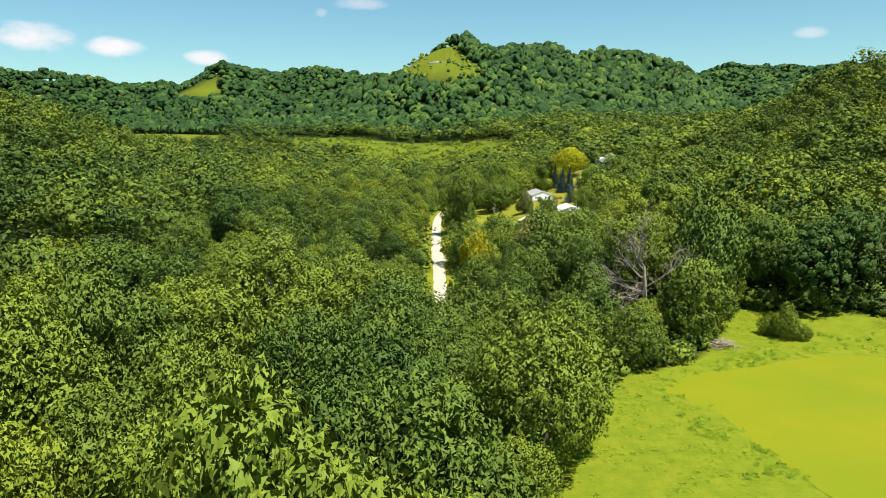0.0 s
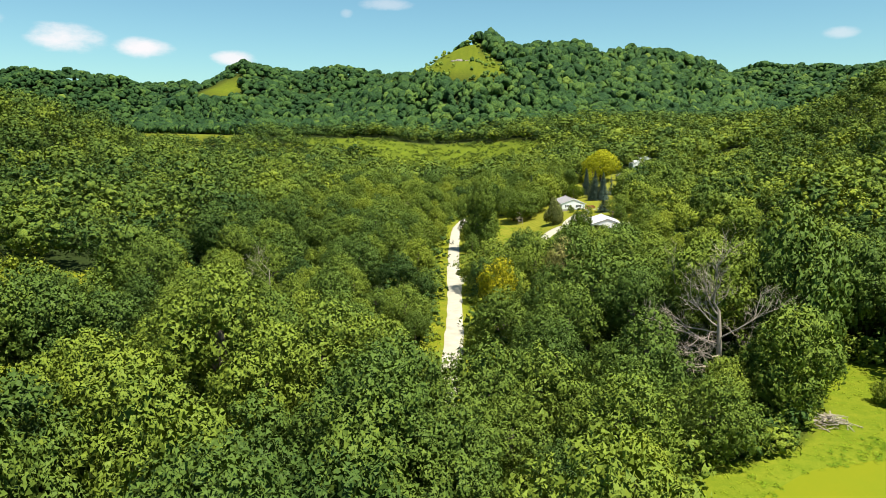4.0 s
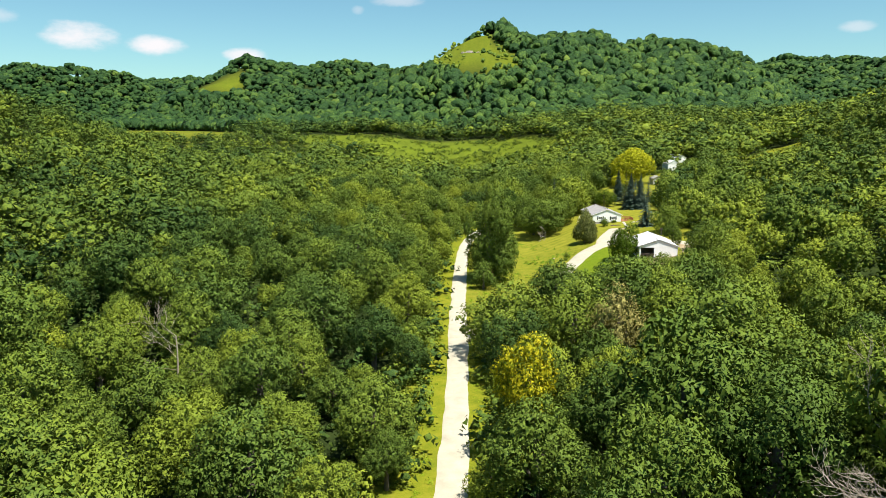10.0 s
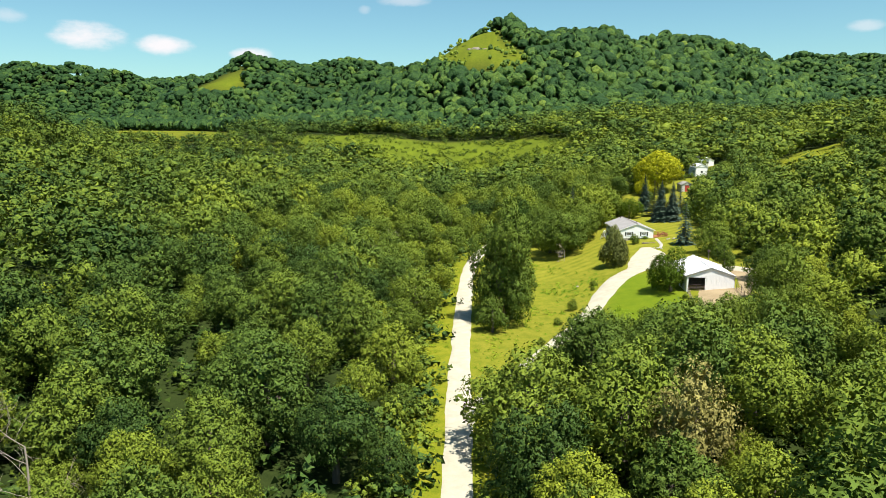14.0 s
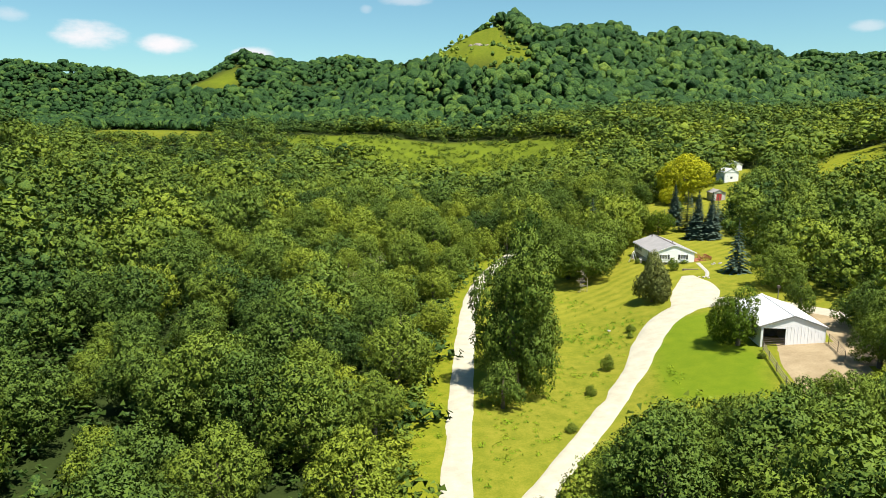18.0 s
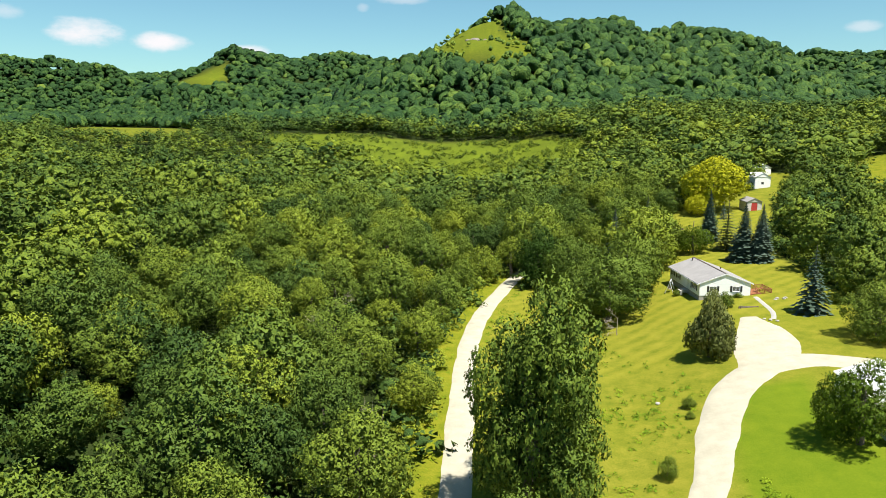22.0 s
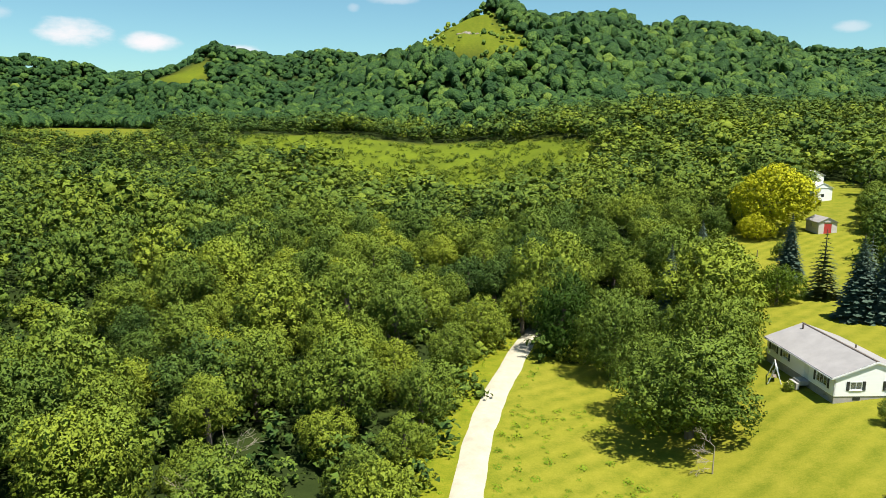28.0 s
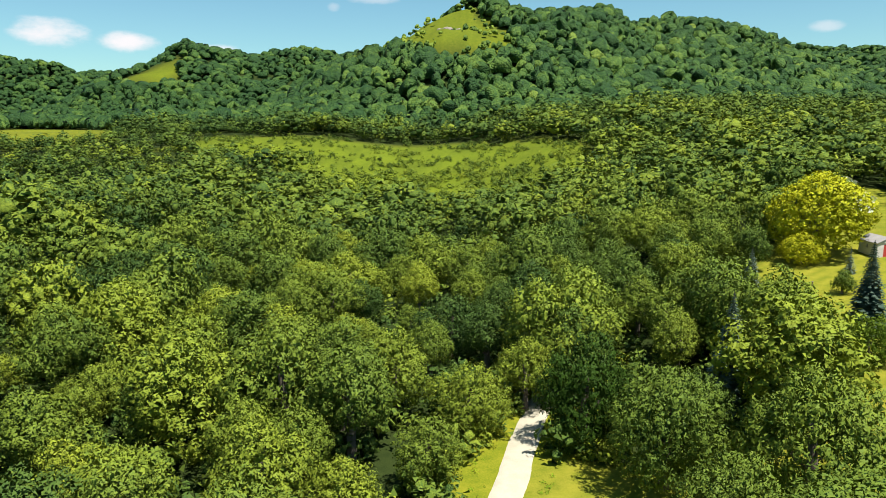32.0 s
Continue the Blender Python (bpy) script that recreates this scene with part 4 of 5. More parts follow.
def wall_spans(length, z0, z1, thick, holes):
    """Boxes that make a wall along x with rectangular openings (x0, x1, z0, z1) right through it."""
    cuts = sorted({0, length, *[h[0] for h in holes], *[h[1] for h in holes]})
    spans = []
    for a, b in zip(cuts, cuts[1:]):
        gaps = sorted((h[2], h[3]) for h in holes if h[0] <= a and h[1] >= b)
        z = z0
        for lo, hi in gaps:
            if lo > z:
                spans.append((a, b, 0, thick, z, lo))
            z = hi
        if z < z1:
            spans.append((a, b, 0, thick, z, z1))
    return spans


def window_in(parent, x0, x1, z0, z1, shutters=True, mullions=1, at=None):
    """A window in a wall along x: frame, panes, sill and a pair of shutters."""
    w = part("window", boxes((x0, x1, -0.03, 0.05, z1 - 0.07, z1), (x0, x1, -0.03, 0.05, z0, z0 + 0.07), (x0, x0 + 0.07, -0.03, 0.05, z0, z1), (x1 - 0.07, x1, -0.03, 0.05, z0, z1),
                             *[(x, x + 0.05, -0.02, 0.05, z0, z1) for x in np.linspace(x0, x1, mullions + 2)[1:-1] - 0.025]), TRIM, parent, at=at)
    edges = np.linspace(x0 + 0.05, x1 - 0.05, mullions + 2)
    for a, b in zip(edges, edges[1:]):
        p = part("pane", boxes((a + 0.02, b - 0.02, 0.012, 0.022, z0 + 0.06, z1 - 0.06)), GLASS, w)
    part("sill", boxes((x0 - 0.05, x1 + 0.05, -0.09, 0.0, z0 - 0.06, z0)), TRIM, w)
    if shutters:
        for a in (x0 - 0.40, x1 + 0.06):
            part("shutter", boxes((a, a + 0.34, -0.05, -0.005, z0 - 0.05, z1 + 0.04), *[(a + 0.04, a + 0.30, -0.065, -0.045, z, z + 0.05) for z in np.arange(z0 + 0.05, z1 - 0.05, 0.12)]), SHUTTER, w, "black louvred shutter")
    return w


def build_house():
    wide, deep, low, eave, top = 8.9, 14.7, 0.55, 2.72, 4.35
    e = thing("house", 35.9, 292.0, 5.2, 4.5, label="white sided single storey house with a grey shingle roof", category="house")
    part("foundation", boxes((0.06, wide - 0.06, 0.06, 0.26, -1.6, low), (0.06, wide - 0.06, deep - 0.26, deep - 0.06, -1.6, low),
                             (0.06, 0.26, 0.26, deep - 0.26, -1.6, low), (wide - 0.26, wide - 0.06, 0.26, deep - 0.26, -1.6, low)), CONCRETE, e, "grey concrete block foundation")
    part("floor", boxes((0.2, wide - 0.2, 0.2, deep - 0.2, low - 0.2, low)), TIMBER, e)
    part("ceiling", boxes((0.2, wide - 0.2, 0.2, deep - 0.2, eave - 0.06, eave)), TRIM, e)
    # front gable, towards the drive
    holes = [(1.75, 3.05, 1.25, 2.2), (5.75, 7.05, 1.25, 2.2)]
    front = part("wall", welded(*wall_spans(wide, low, eave, 0.18, holes)), SIDING, e)
    for h in holes:
        window_in(front, *h)
    for a in (2.2, 6.2):
        part("basement_window", boxes((a, a + 0.8, 0.02, 0.07, 0.12, 0.46)), SHUTTER, e, "small dark basement window")
    for y in (0.0, deep - 0.18):
        part("gable", slab([(0, y, eave), (wide, y, eave), (wide / 2, y, top)], 0.18), SIDING, e)
    # long wall towards the road
    turn = Matrix.Translation((0, deep, 0)) @ Matrix.Rotation(radians(-90), 4, "Z")
    holes = [(1.0, 2.4, 1.35, 2.2), (3.8, 5.2, 1.35, 2.2), (8.8, 9.75, low, 2.55), (11.2, 13.4, 1.15, 2.3)]
    west = part("wall", welded(*wall_spans(deep, low, eave, 0.18, holes)), SIDING, e, at=turn)
    window_in(west, *holes[0])
    window_in(west, *holes[1])
    window_in(west, *holes[3], mullions=2)
    door = part("door", boxes((8.85, 9.70, 0.05, 0.10, low, 2.5), (8.95, 9.6, 0.03, 0.06, 1.7, 2.35)), TRIM, west)
    part("handle", rod((9.6, 0.0, 1.5), (9.6, 0.05, 1.5), 0.03), STEEL, door)
    part("doorstep", boxes((8.5, 10.05, -1.1, 0.0, 0.0, 0.5), (8.5, 10.05, -1.5, -1.1, -0.5, 0.25)), CONCRETE, west)
    turn = Matrix.Translation((wide, 0, 0)) @ Matrix.Rotation(radians(90), 4, "Z")
    holes = [(1.2, 2.2, low, 2.55), (4.5, 6.0, 1.3, 2.25), (9.5, 11.0, 1.3, 2.25)]
    east = part("wall", welded(*wall_spans(deep, low, eave, 0.18, holes)), SIDING, e, at=turn)
    for h in holes[1:]:
        window_in(east, *h)
    part("door", boxes((1.25, 2.15, 0.05, 0.10, low, 2.5)), TRIM, east)
    back = part("wall", welded(*wall_spans(wide, low, eave, 0.18, [(3.5, 5.0, 1.3, 2.25)])), SIDING, e, at=Matrix.Translation((wide, deep, 0)) @ Matrix.Rotation(radians(180), 4, "Z"))
    window_in(back, 3.5, 5.0, 1.3, 2.25)
    o, g, slope = 0.42, 0.16, (top - eave) / (wide / 2)
    for sgn, x in ((1, -o), (-1, wide + o)):
        roof = part("roof", slab([(x, -g, eave - o * slope + 0.14), (wide / 2, -g, top + 0.14), (wide / 2, deep + g, top + 0.14), (x, deep + g, eave - o * slope + 0.14)], 0.14), ROOF_GREY, e)
        part("gutter", boxes((x - 0.06, x + 0.06, -g, deep + g, eave - o * slope - 0.08, eave - o * slope + 0.04)), TRIM, roof)
        part("fascia", slab([(x, -g - 0.02, eave - o * slope + 0.13), (wide / 2, -g - 0.02, top + 0.13), (wide / 2, -g - 0.02, top - 0.06), (x, -g - 0.02, eave - o * slope - 0.06)], 0.03), TRIM, roof)
    part("ridge_cap", boxes((wide / 2 - 0.14, wide / 2 + 0.14, -g, deep + g, top + 0.11, top + 0.17)), RUSTY, e, "dark ridge vent")
    part("vent_pipe", rod((6.2, 6.5, 3.5), (6.2, 6.5, 4.25), 0.09), RUSTY, e)
    part("vent_pipe", rod((3.6, 13.2, 4.0), (3.6, 13.2, 4.75), 0.12), RUSTY, e)
    return e


def build_deck():
    e = thing("deck", 44.75, 292.9, 5.45, 4.5, label="red stained wooden deck with railings beside the house", category="deck")
    for x in np.arange(0.05, 3.9, 0.15):
        part("board", boxes((x, x + 0.135, 0, 3.6, 0.52, 0.56)), REDWOOD, e)
    part("frame", boxes((0.05, 3.85, 0.02, 0.07, 0.3, 0.52), (0.05, 3.85, 3.5, 3.55, 0.3, 0.52), (0.05, 0.1, 0.1, 3.5, 0.3, 0.52), (3.8, 3.85, 0.1, 3.5, 0.3, 0.52)), REDWOOD, e)
    for x, y in ((0.1, 0.05), (1.3, 0.05), (2.6, 0.05), (3.8, 0.05), (3.8, 1.2), (3.8, 2.4), (3.8, 3.5), (2.2, 3.5), (0.3, 3.5)):
        part("post", boxes((x - 0.05, x + 0.05, y - 0.05, y + 0.05, -0.5, 1.5)), REDWOOD, e)
    for a, b, c, d in ((1.3, 3.8, 0.03, 0.08), (3.78, 3.83, 0.1, 3.5), (0.3, 3.8, 3.47, 3.52)):
        part("rail", boxes((a, b, c, d, 1.42, 1.50), (a, b, c, d, 0.66, 0.72)), REDWOOD, e)
    bal = boxes((-0.02, 0.02, -0.02, 0.02, 0.7, 1.43))
    me = bpy.data.meshes.new("baluster")
    bal.to_mesh(me)
    bal.free()
    me.materials.append(REDWOOD)
    for x in np.arange(1.45, 3.7, 0.16):
        part("baluster", me, None, e, at=Matrix.Translation((x, 0.055, 0)))
        part("baluster", me, None, e, at=Matrix.Translation((x, 3.495, 0)))
    for y in np.arange(0.2, 3.4, 0.16):
        part("baluster", me, None, e, at=Matrix.Translation((3.805, y, 0)))
    for k in range(3):
        part("step", boxes((0.15, 1.25, -0.3 * (k + 1), -0.3 * k, 0.36 - 0.17 * k, 0.41 - 0.17 * k)), REDWOOD, e)
    return e


def deck_chair(x, y, turn):
    e = thing("deck_chair", x, y, 6.01, turn, label="brown wooden chair on the red deck", category="chair", group="chairs on the deck")
    part("seat", boxes(*[(-0.28, 0.28, a, a + 0.09, 0.38, 0.41) for a in np.arange(-0.28, 0.25, 0.11)]), REDWOOD, e)
    part("backrest", joined(*[rod((x0, 0.26, 0.42), (x0, 0.46, 1.05), 0.04, 0.04, 4) for x0 in np.arange(-0.24, 0.25, 0.12)]), REDWOOD, e)
    for a, b in ((-0.26, -0.26), (0.26, -0.26), (-0.26, 0.26), (0.26, 0.26)):
        part("leg", boxes((a - 0.03, a + 0.03, b - 0.03, b + 0.03, 0, 0.6)), REDWOOD, e)
    for a in (-0.31, 0.31):
        part("armrest", boxes((a - 0.05, a + 0.05, -0.3, 0.32, 0.6, 0.63)), REDWOOD, e)


def build_barn():
    wide, deep, eave, top = 8.7, 12.8, 2.95, 4.45
    e = thing("barn", 38.1, 237.0, 4.6, -1.5, label="white steel barn with an open dark bay and pale metal roof", category="barn")
    bay = (0.35, 3.35, -0.3, 2.6)
    front = part("wall", welded(*wall_spans(wide, -0.3, eave, 0.12, [bay])), METAL_WHITE, e)
    for a in np.arange(3.6, wide, 0.46):
        part("rib", boxes((a, a + 0.05, -0.03, 0.0, 0, eave)), METAL_WHITE, front)
    for y in (0.0, deep - 0.12):
        part("gable", slab([(0, y, eave), (wide, y, eave), (wide / 2, y, top)], 0.12), METAL_WHITE, e)
    west = part("wall", welded(*wall_spans(deep, -1.2, eave, 0.12, [(3.2, 4.2, 1.1, 2.1), (9.0, 10.0, 1.1, 2.1)])), METAL_WHITE, e, at=Matrix.Translation((0, deep, 0)) @ Matrix.Rotation(radians(-90), 4, "Z"))
    window_in(west, 3.2, 4.2, 1.1, 2.1, False)
    window_in(west, 9.0, 10.0, 1.1, 2.1, False)
    part("wall", welded(*wall_spans(deep, -0.8, eave, 0.12, [])), METAL_WHITE, e, at=Matrix.Translation((wide, 0, 0)) @ Matrix.Rotation(radians(90), 4, "Z"))
    part("wall", welded(*wall_spans(wide, -0.8, eave, 0.12, [])), METAL_WHITE, e, at=Matrix.Translation((wide, deep, 0)) @ Matrix.Rotation(radians(180), 4, "Z"))
    part("partition", boxes((0.2, wide - 0.2, 4.5, 4.6, -0.3, eave)), TIMBER, e, "dark plank partition inside the bay")
    part("partition", boxes((3.9, 4.0, 0.15, 4.5, -0.3, eave)), TIMBER, e)
    part("floor", boxes((0.15, wide - 0.15, 0.15, deep - 0.15, -0.35, -0.02)), DIRT, e)
    gate = part("gate", joined(rod((0.4, -0.06, 0.1), (0.4, -0.06, 1.3), 0.035), rod((3.3, -0.06, 0.1), (3.3, -0.06, 1.3), 0.035), rod((1.85, -0.06, 0.2), (1.85, -0.06, 1.25), 0.025)), RUSTY, e, "dull steel tube gate across the bay")
    for z in (0.2, 0.45, 0.7, 0.95, 1.22):
        part("bar", rod((0.4, -0.06, z), (3.3, -0.06, z), 0.028), RUSTY, gate)
    o, g, slope = 0.3, 0.14, (top - eave) / (wide / 2)
    for x in (-o, wide + o):
        inner = wide / 2
        roof = part("roof", slab([(x, -g, eave - o * slope + 0.08), (inner, -g, top + 0.08), (inner, deep + g, top + 0.08), (x, deep + g, eave - o * slope + 0.08)], 0.06), ROOF_METAL, e)
        for y in np.arange(-g + 0.1, deep + g, 0.9):
            part("seam", slab([(x, y, eave - o * slope + 0.115), (inner, y, top + 0.115), (inner, y + 0.05, top + 0.115), (x, y + 0.05, eave - o * slope + 0.115)], 0.04), ROOF_METAL, roof)
        part("fascia", slab([(x, -g - 0.02, eave - o * slope + 0.09), (inner, -g - 0.02, top + 0.09), (inner, -g - 0.02, top - 0.1), (x, -g - 0.02, eave - o * slope - 0.1)], 0.03), STEEL, roof)
    part("ridge_cap", boxes((wide / 2 - 0.18, wide / 2 + 0.18, -g, deep + g, top + 0.05, top + 0.12)), ROOF_METAL, e)
    return e


SIDING_OLD = plain("weathered_pale_siding", (0.50, 0.47, 0.45), (0.68, 0.65, 0.62), 0.6, 0.8, bump=0.3, distance=0.01, squash=(0.3, 0.3, 9.0), fine=2.0)


def small_shed(name, x, y, z, turn, wide, deep, eave, top, label, roofing, door=None, siding=None):
    siding = siding or SIDING_OLD
    e = thing(name, x, y, z, turn, label=label, category="shed")
    part("wall", welded(*wall_spans(wide, -0.6, eave, 0.1, [(wide * 0.3, wide * 0.7, -0.6, eave - 0.3)] if door else [(wide * 0.42, wide * 0.58, 1.1, 1.9)])), siding, e)
    part("wall", welded(*wall_spans(deep, -0.6, eave, 0.1, [(deep * 0.42, deep * 0.5, 1.2, 1.9)])), siding, e, at=Matrix.Translation((0, deep, 0)) @ Matrix.Rotation(radians(-90), 4, "Z"))
    part("wall", welded(*wall_spans(deep, -0.6, eave, 0.1, [])), siding, e, at=Matrix.Translation((wide, 0, 0)) @ Matrix.Rotation(radians(90), 4, "Z"))
    part("wall", welded(*wall_spans(wide, -0.6, eave, 0.1, [])), siding, e, at=Matrix.Translation((wide, deep, 0)) @ Matrix.Rotation(radians(180), 4, "Z"))
    for yy in (0.0, deep - 0.1):
        part("gable", slab([(0, yy, eave), (wide, yy, eave), (wide / 2, yy, top)], -0.1), siding, e)
    if door:
        part("door", boxes((wide * 0.3, wide * 0.7, 0.03, 0.09, -0.3, eave - 0.32)), door, e)
    else:
        part("window", boxes((wide * 0.42, wide * 0.58, 0.02, 0.06, 1.1, 1.9)), SHUTTER, e)
    o, slope = 0.25, (top - eave) / (wide / 2)
    for xx in (-o, wide + o):
        part("roof", slab([(xx, -o, eave - o * slope + 0.08), (wide / 2, -o, top + 0.08), (wide / 2, deep + o, top + 0.08), (xx, deep + o, eave - o * slope + 0.08)], 0.08), roofing, e)
    return e


build_house()
build_deck()
deck_chair(46.6, 294.4, 30)
deck_chair(47.4, 295.4, -60)
build_barn()
small_shed("garden_shed", 75.2, 380.0, height(77, 381) + 0.1, 3, 4.3, 5.5, 2.5, 3.5, "pale weathered shed with a grey roof and red door", ROOF_GREY, RED_PAINT)
small_shed("farmhouse", 101.0, 444.0, height(107, 446), 20, 7.0, 11.0, 2.5, 3.9, "white farmhouse with a pale roof behind the trees", ROOF_METAL, siding=SIDING)
small_shed("outbuilding", 90.8, 417.0, height(94, 419), 8, 5.6, 7.0, 3.6, 5.0, "white outbuilding with a pale roof beyond the lawn", ROOF_METAL, siding=SIDING)

# ---- drive, pond, yard and the trees that stand alone ----
rng = np.random.default_rng(23)
tagged(new("driveway", ribbon("driveway", DRIVE, (3.0, 3.0, 3.1, 3.2, 3.2, 3.6, 4.6, 5.6, 5.0, 4.6, 4.0), 0.16, GRAVEL, rng, 8, 0.25)), "pale gravel driveway curving past the house to the barn", "driveway", kind="structure")
tagged(new("driveway_apron", ribbon("driveway_apron", [(30.5, 255), (33.2, 258.5), (35.6, 262), (37.5, 266), (39.2, 272), (40.1, 280)], (2.5, 5.5, 9.0, 9.8, 7.2, 3.0), 0.12, GRAVEL, rng, 6, 0.3)), "pale gravel parking apron below the house", "driveway", kind="structure")
tagged(new("footpath", ribbon("footpath", [(45.2, 291.4), (44.8, 286), (44.4, 281.5), (43.0, 278.2)], 1.0, 0.08, CONCRETE, rng, 4, 0.03)), "narrow pale concrete footpath to the deck", "path", kind="structure")
tagged(new("barn_yard", ribbon("barn_yard", [(43.4, 212), (43.0, 222), (43.5, 230), (45, 237.4)], (9, 10.5, 11, 9.5), 0.05, DIRT, rng, 14, 0.5)), "trodden bare dirt yard in front of the barn", "yard", kind="structure")
tagged(new("side_yard", ribbon("side_yard", [(48.5, 228), (51, 240), (52.5, 252)], (5, 5.5, 4), 0.04, DIRT, rng, 8, 0.5)), "trodden bare dirt beside the barn", "yard", kind="structure")


def pond():
    c = smooth_line(POND + POND[:1], 2.0)
    mid = c.mean(0)
    rings = [mid + (c - mid) * k for k in (0.02, 0.35, 0.7, 0.9, 1.01)]
    v = np.concatenate([np.c_[r, np.full(len(r), -0.28)] for r in rings])
    n = len(c)
    i = np.arange(5 * n).reshape(5, n)
    quads = np.stack([i[:-1, :-1], i[1:, :-1], i[1:, 1:], i[:-1, 1:]], -1).reshape(-1, 4)
    tagged(new("pond", fast_mesh("pond", v, quads, DUCKWEED, smooth=True)), "still pond covered with olive green duckweed", "pond", kind="structure")


pond()


def big_tree(x, y, r, tall, deep, label, leaves=None, own=None, k=0):
    """A tree that stands out: with a crown of its own where it is large, and with finer leaves for its size."""
    z = height(x, y)
    return plant((x, y, z + tall - deep, r, deep, rng.uniform(0.32, 0.58)), k, rng.uniform(0, 360), label, "trees in the yard", leaves, own)


BROAD, TALL, SMALL = (14, 210, 44, 0.026, 0.95, 0.05, 0.15, 0.1), (30, 560, 48, 0.029, 1.75, 0.30, 0.165, 0.30), (8, 85, 44, 0.036, 1.0, 0.0, 0.21)
big_tree(3.4, 230.0, 5.1, 23, 20.8, "tall leafy tree standing beside the gravel road", own=TALL)
big_tree(5.2, 235.5, 4.2, 17.5, 16.0, "leafy tree beside the tall one at the road", own=TALL)
big_tree(2.0, 223.5, 2.8, 6.5, 6.2, "low leafy tree under the tall one at the road", own=SMALL)
big_tree(20.6, 291.0, 7.8, 12.4, 11.5, "spreading leafy shade tree on the mown lawn", own=BROAD)
big_tree(16.5, 312.0, 5.6, 13, 12, "broad leafy tree at the edge of the lawn", own=BROAD)
big_tree(26.0, 303.5, 6.4, 13.2, 12.2, "broad leafy tree at the edge of the lawn", own=BROAD)
big_tree(18.2, 297.5, 4.6, 10.5, 9.6, "leafy tree beside the spreading shade tree", own=BROAD)
big_tree(10.5, 322.0, 5.4, 13, 12.7, "dark leafy tree leaning over the gravel road", (LEAF_DARK, LEAF_DARK_MASS), own=BROAD)
big_tree(35.6, 238.5, 4.0, 9.0, 8.7, "round dark green tree against the white barn", (LEAF_DARK, LEAF_DARK_MASS), own=BROAD)
big_tree(52.8, 268.0, 4.8, 7.6, 7.3, "low broad bright green tree behind the barn", own=BROAD)
big_tree(49.6, 251.5, 2.3, 7.2, 7.0, "slim green tree beside the barn", own=SMALL)
big_tree(58.9, 361.0, 1.9, 4.2, 3.6, "small round tree on the far lawn", own=SMALL)
for tx, ty, tr, th in ((86.5, 377, 3.6, 7.5), (90, 385, 4.2, 9.0), (94.5, 392, 4.4, 9.0), (98.5, 400, 4.0, 8.0)):
    big_tree(tx, ty, tr, th, th * 0.95, "leafy green tree at the edge of the far lawn", own=BROAD)
big_tree(38.6, 286.4, 1.3, 2.8, 2.7, "small leafy bush below the house", own=SMALL)
big_tree(46.0, 331.0, 3.6, 7.0, 6.8, "dark leafy bush behind the house", (LEAF_DARK, LEAF_DARK_MASS), own=BROAD)
big_tree(42.5, 338.0, 3.2, 7.0, 6.8, "dark leafy bush behind the house", (LEAF_DARK, LEAF_DARK_MASS), own=BROAD)
big_tree(67.4, 387.0, 10.6, 16.3, 13.8, "golden yellow leaved spreading tree on the lawn", (LEAF_YELLOW, LEAF_YELLOW_MASS), (20, 380, 24, 0.024, 0.9, 0.05, 0.11))
big_tree(61.5, 380.5, 4.2, 6.5, 6.0, "golden yellow young tree beside the spreading one", (LEAF_YELLOW, LEAF_YELLOW_MASS), BROAD)
big_tree(21.0, 171.0, 4.8, 14.0, 11.0, "half dry tan tree among green ones", (LEAF_DRY, LEAF_DRY_MASS), SMALL)
for tx, ty, tr, th in ((17, 203.5, 3.2, 7.0), (21, 205.5, 3.6, 8.4), (26, 206.5, 3.8, 8.8), (31, 207.5, 3.8, 9.8), (36, 208, 3.8, 10.0), (41, 209, 4.0, 10.2), (46.5, 211, 4.2, 10.0), (51, 219, 4.2, 8.6), (49.2, 227.5, 3.6, 8.0), (54.5, 235, 4.2, 8.5), (58, 243, 4.0, 8.0), (2.4, 188, 2.4, 5.0), (4.3, 192.3, 2.7, 5.6), (11.5, 200.5, 3.0, 6.0)):
    big_tree(tx, ty, tr, th, th * 0.95, "bright green young tree at the edge of the yard", own=BROAD)
big_tree(6.0, 144.0, 3.6, 14.5, 8.5, "tree with yellowing leaves beside the road", (LEAF_TURNING, LEAF_TURNING_MASS), SMALL)
big_tree(7.6, 149.5, 3.6, 12.8, 10.0, "leafy tree with some yellow beside the road", None, BROAD)


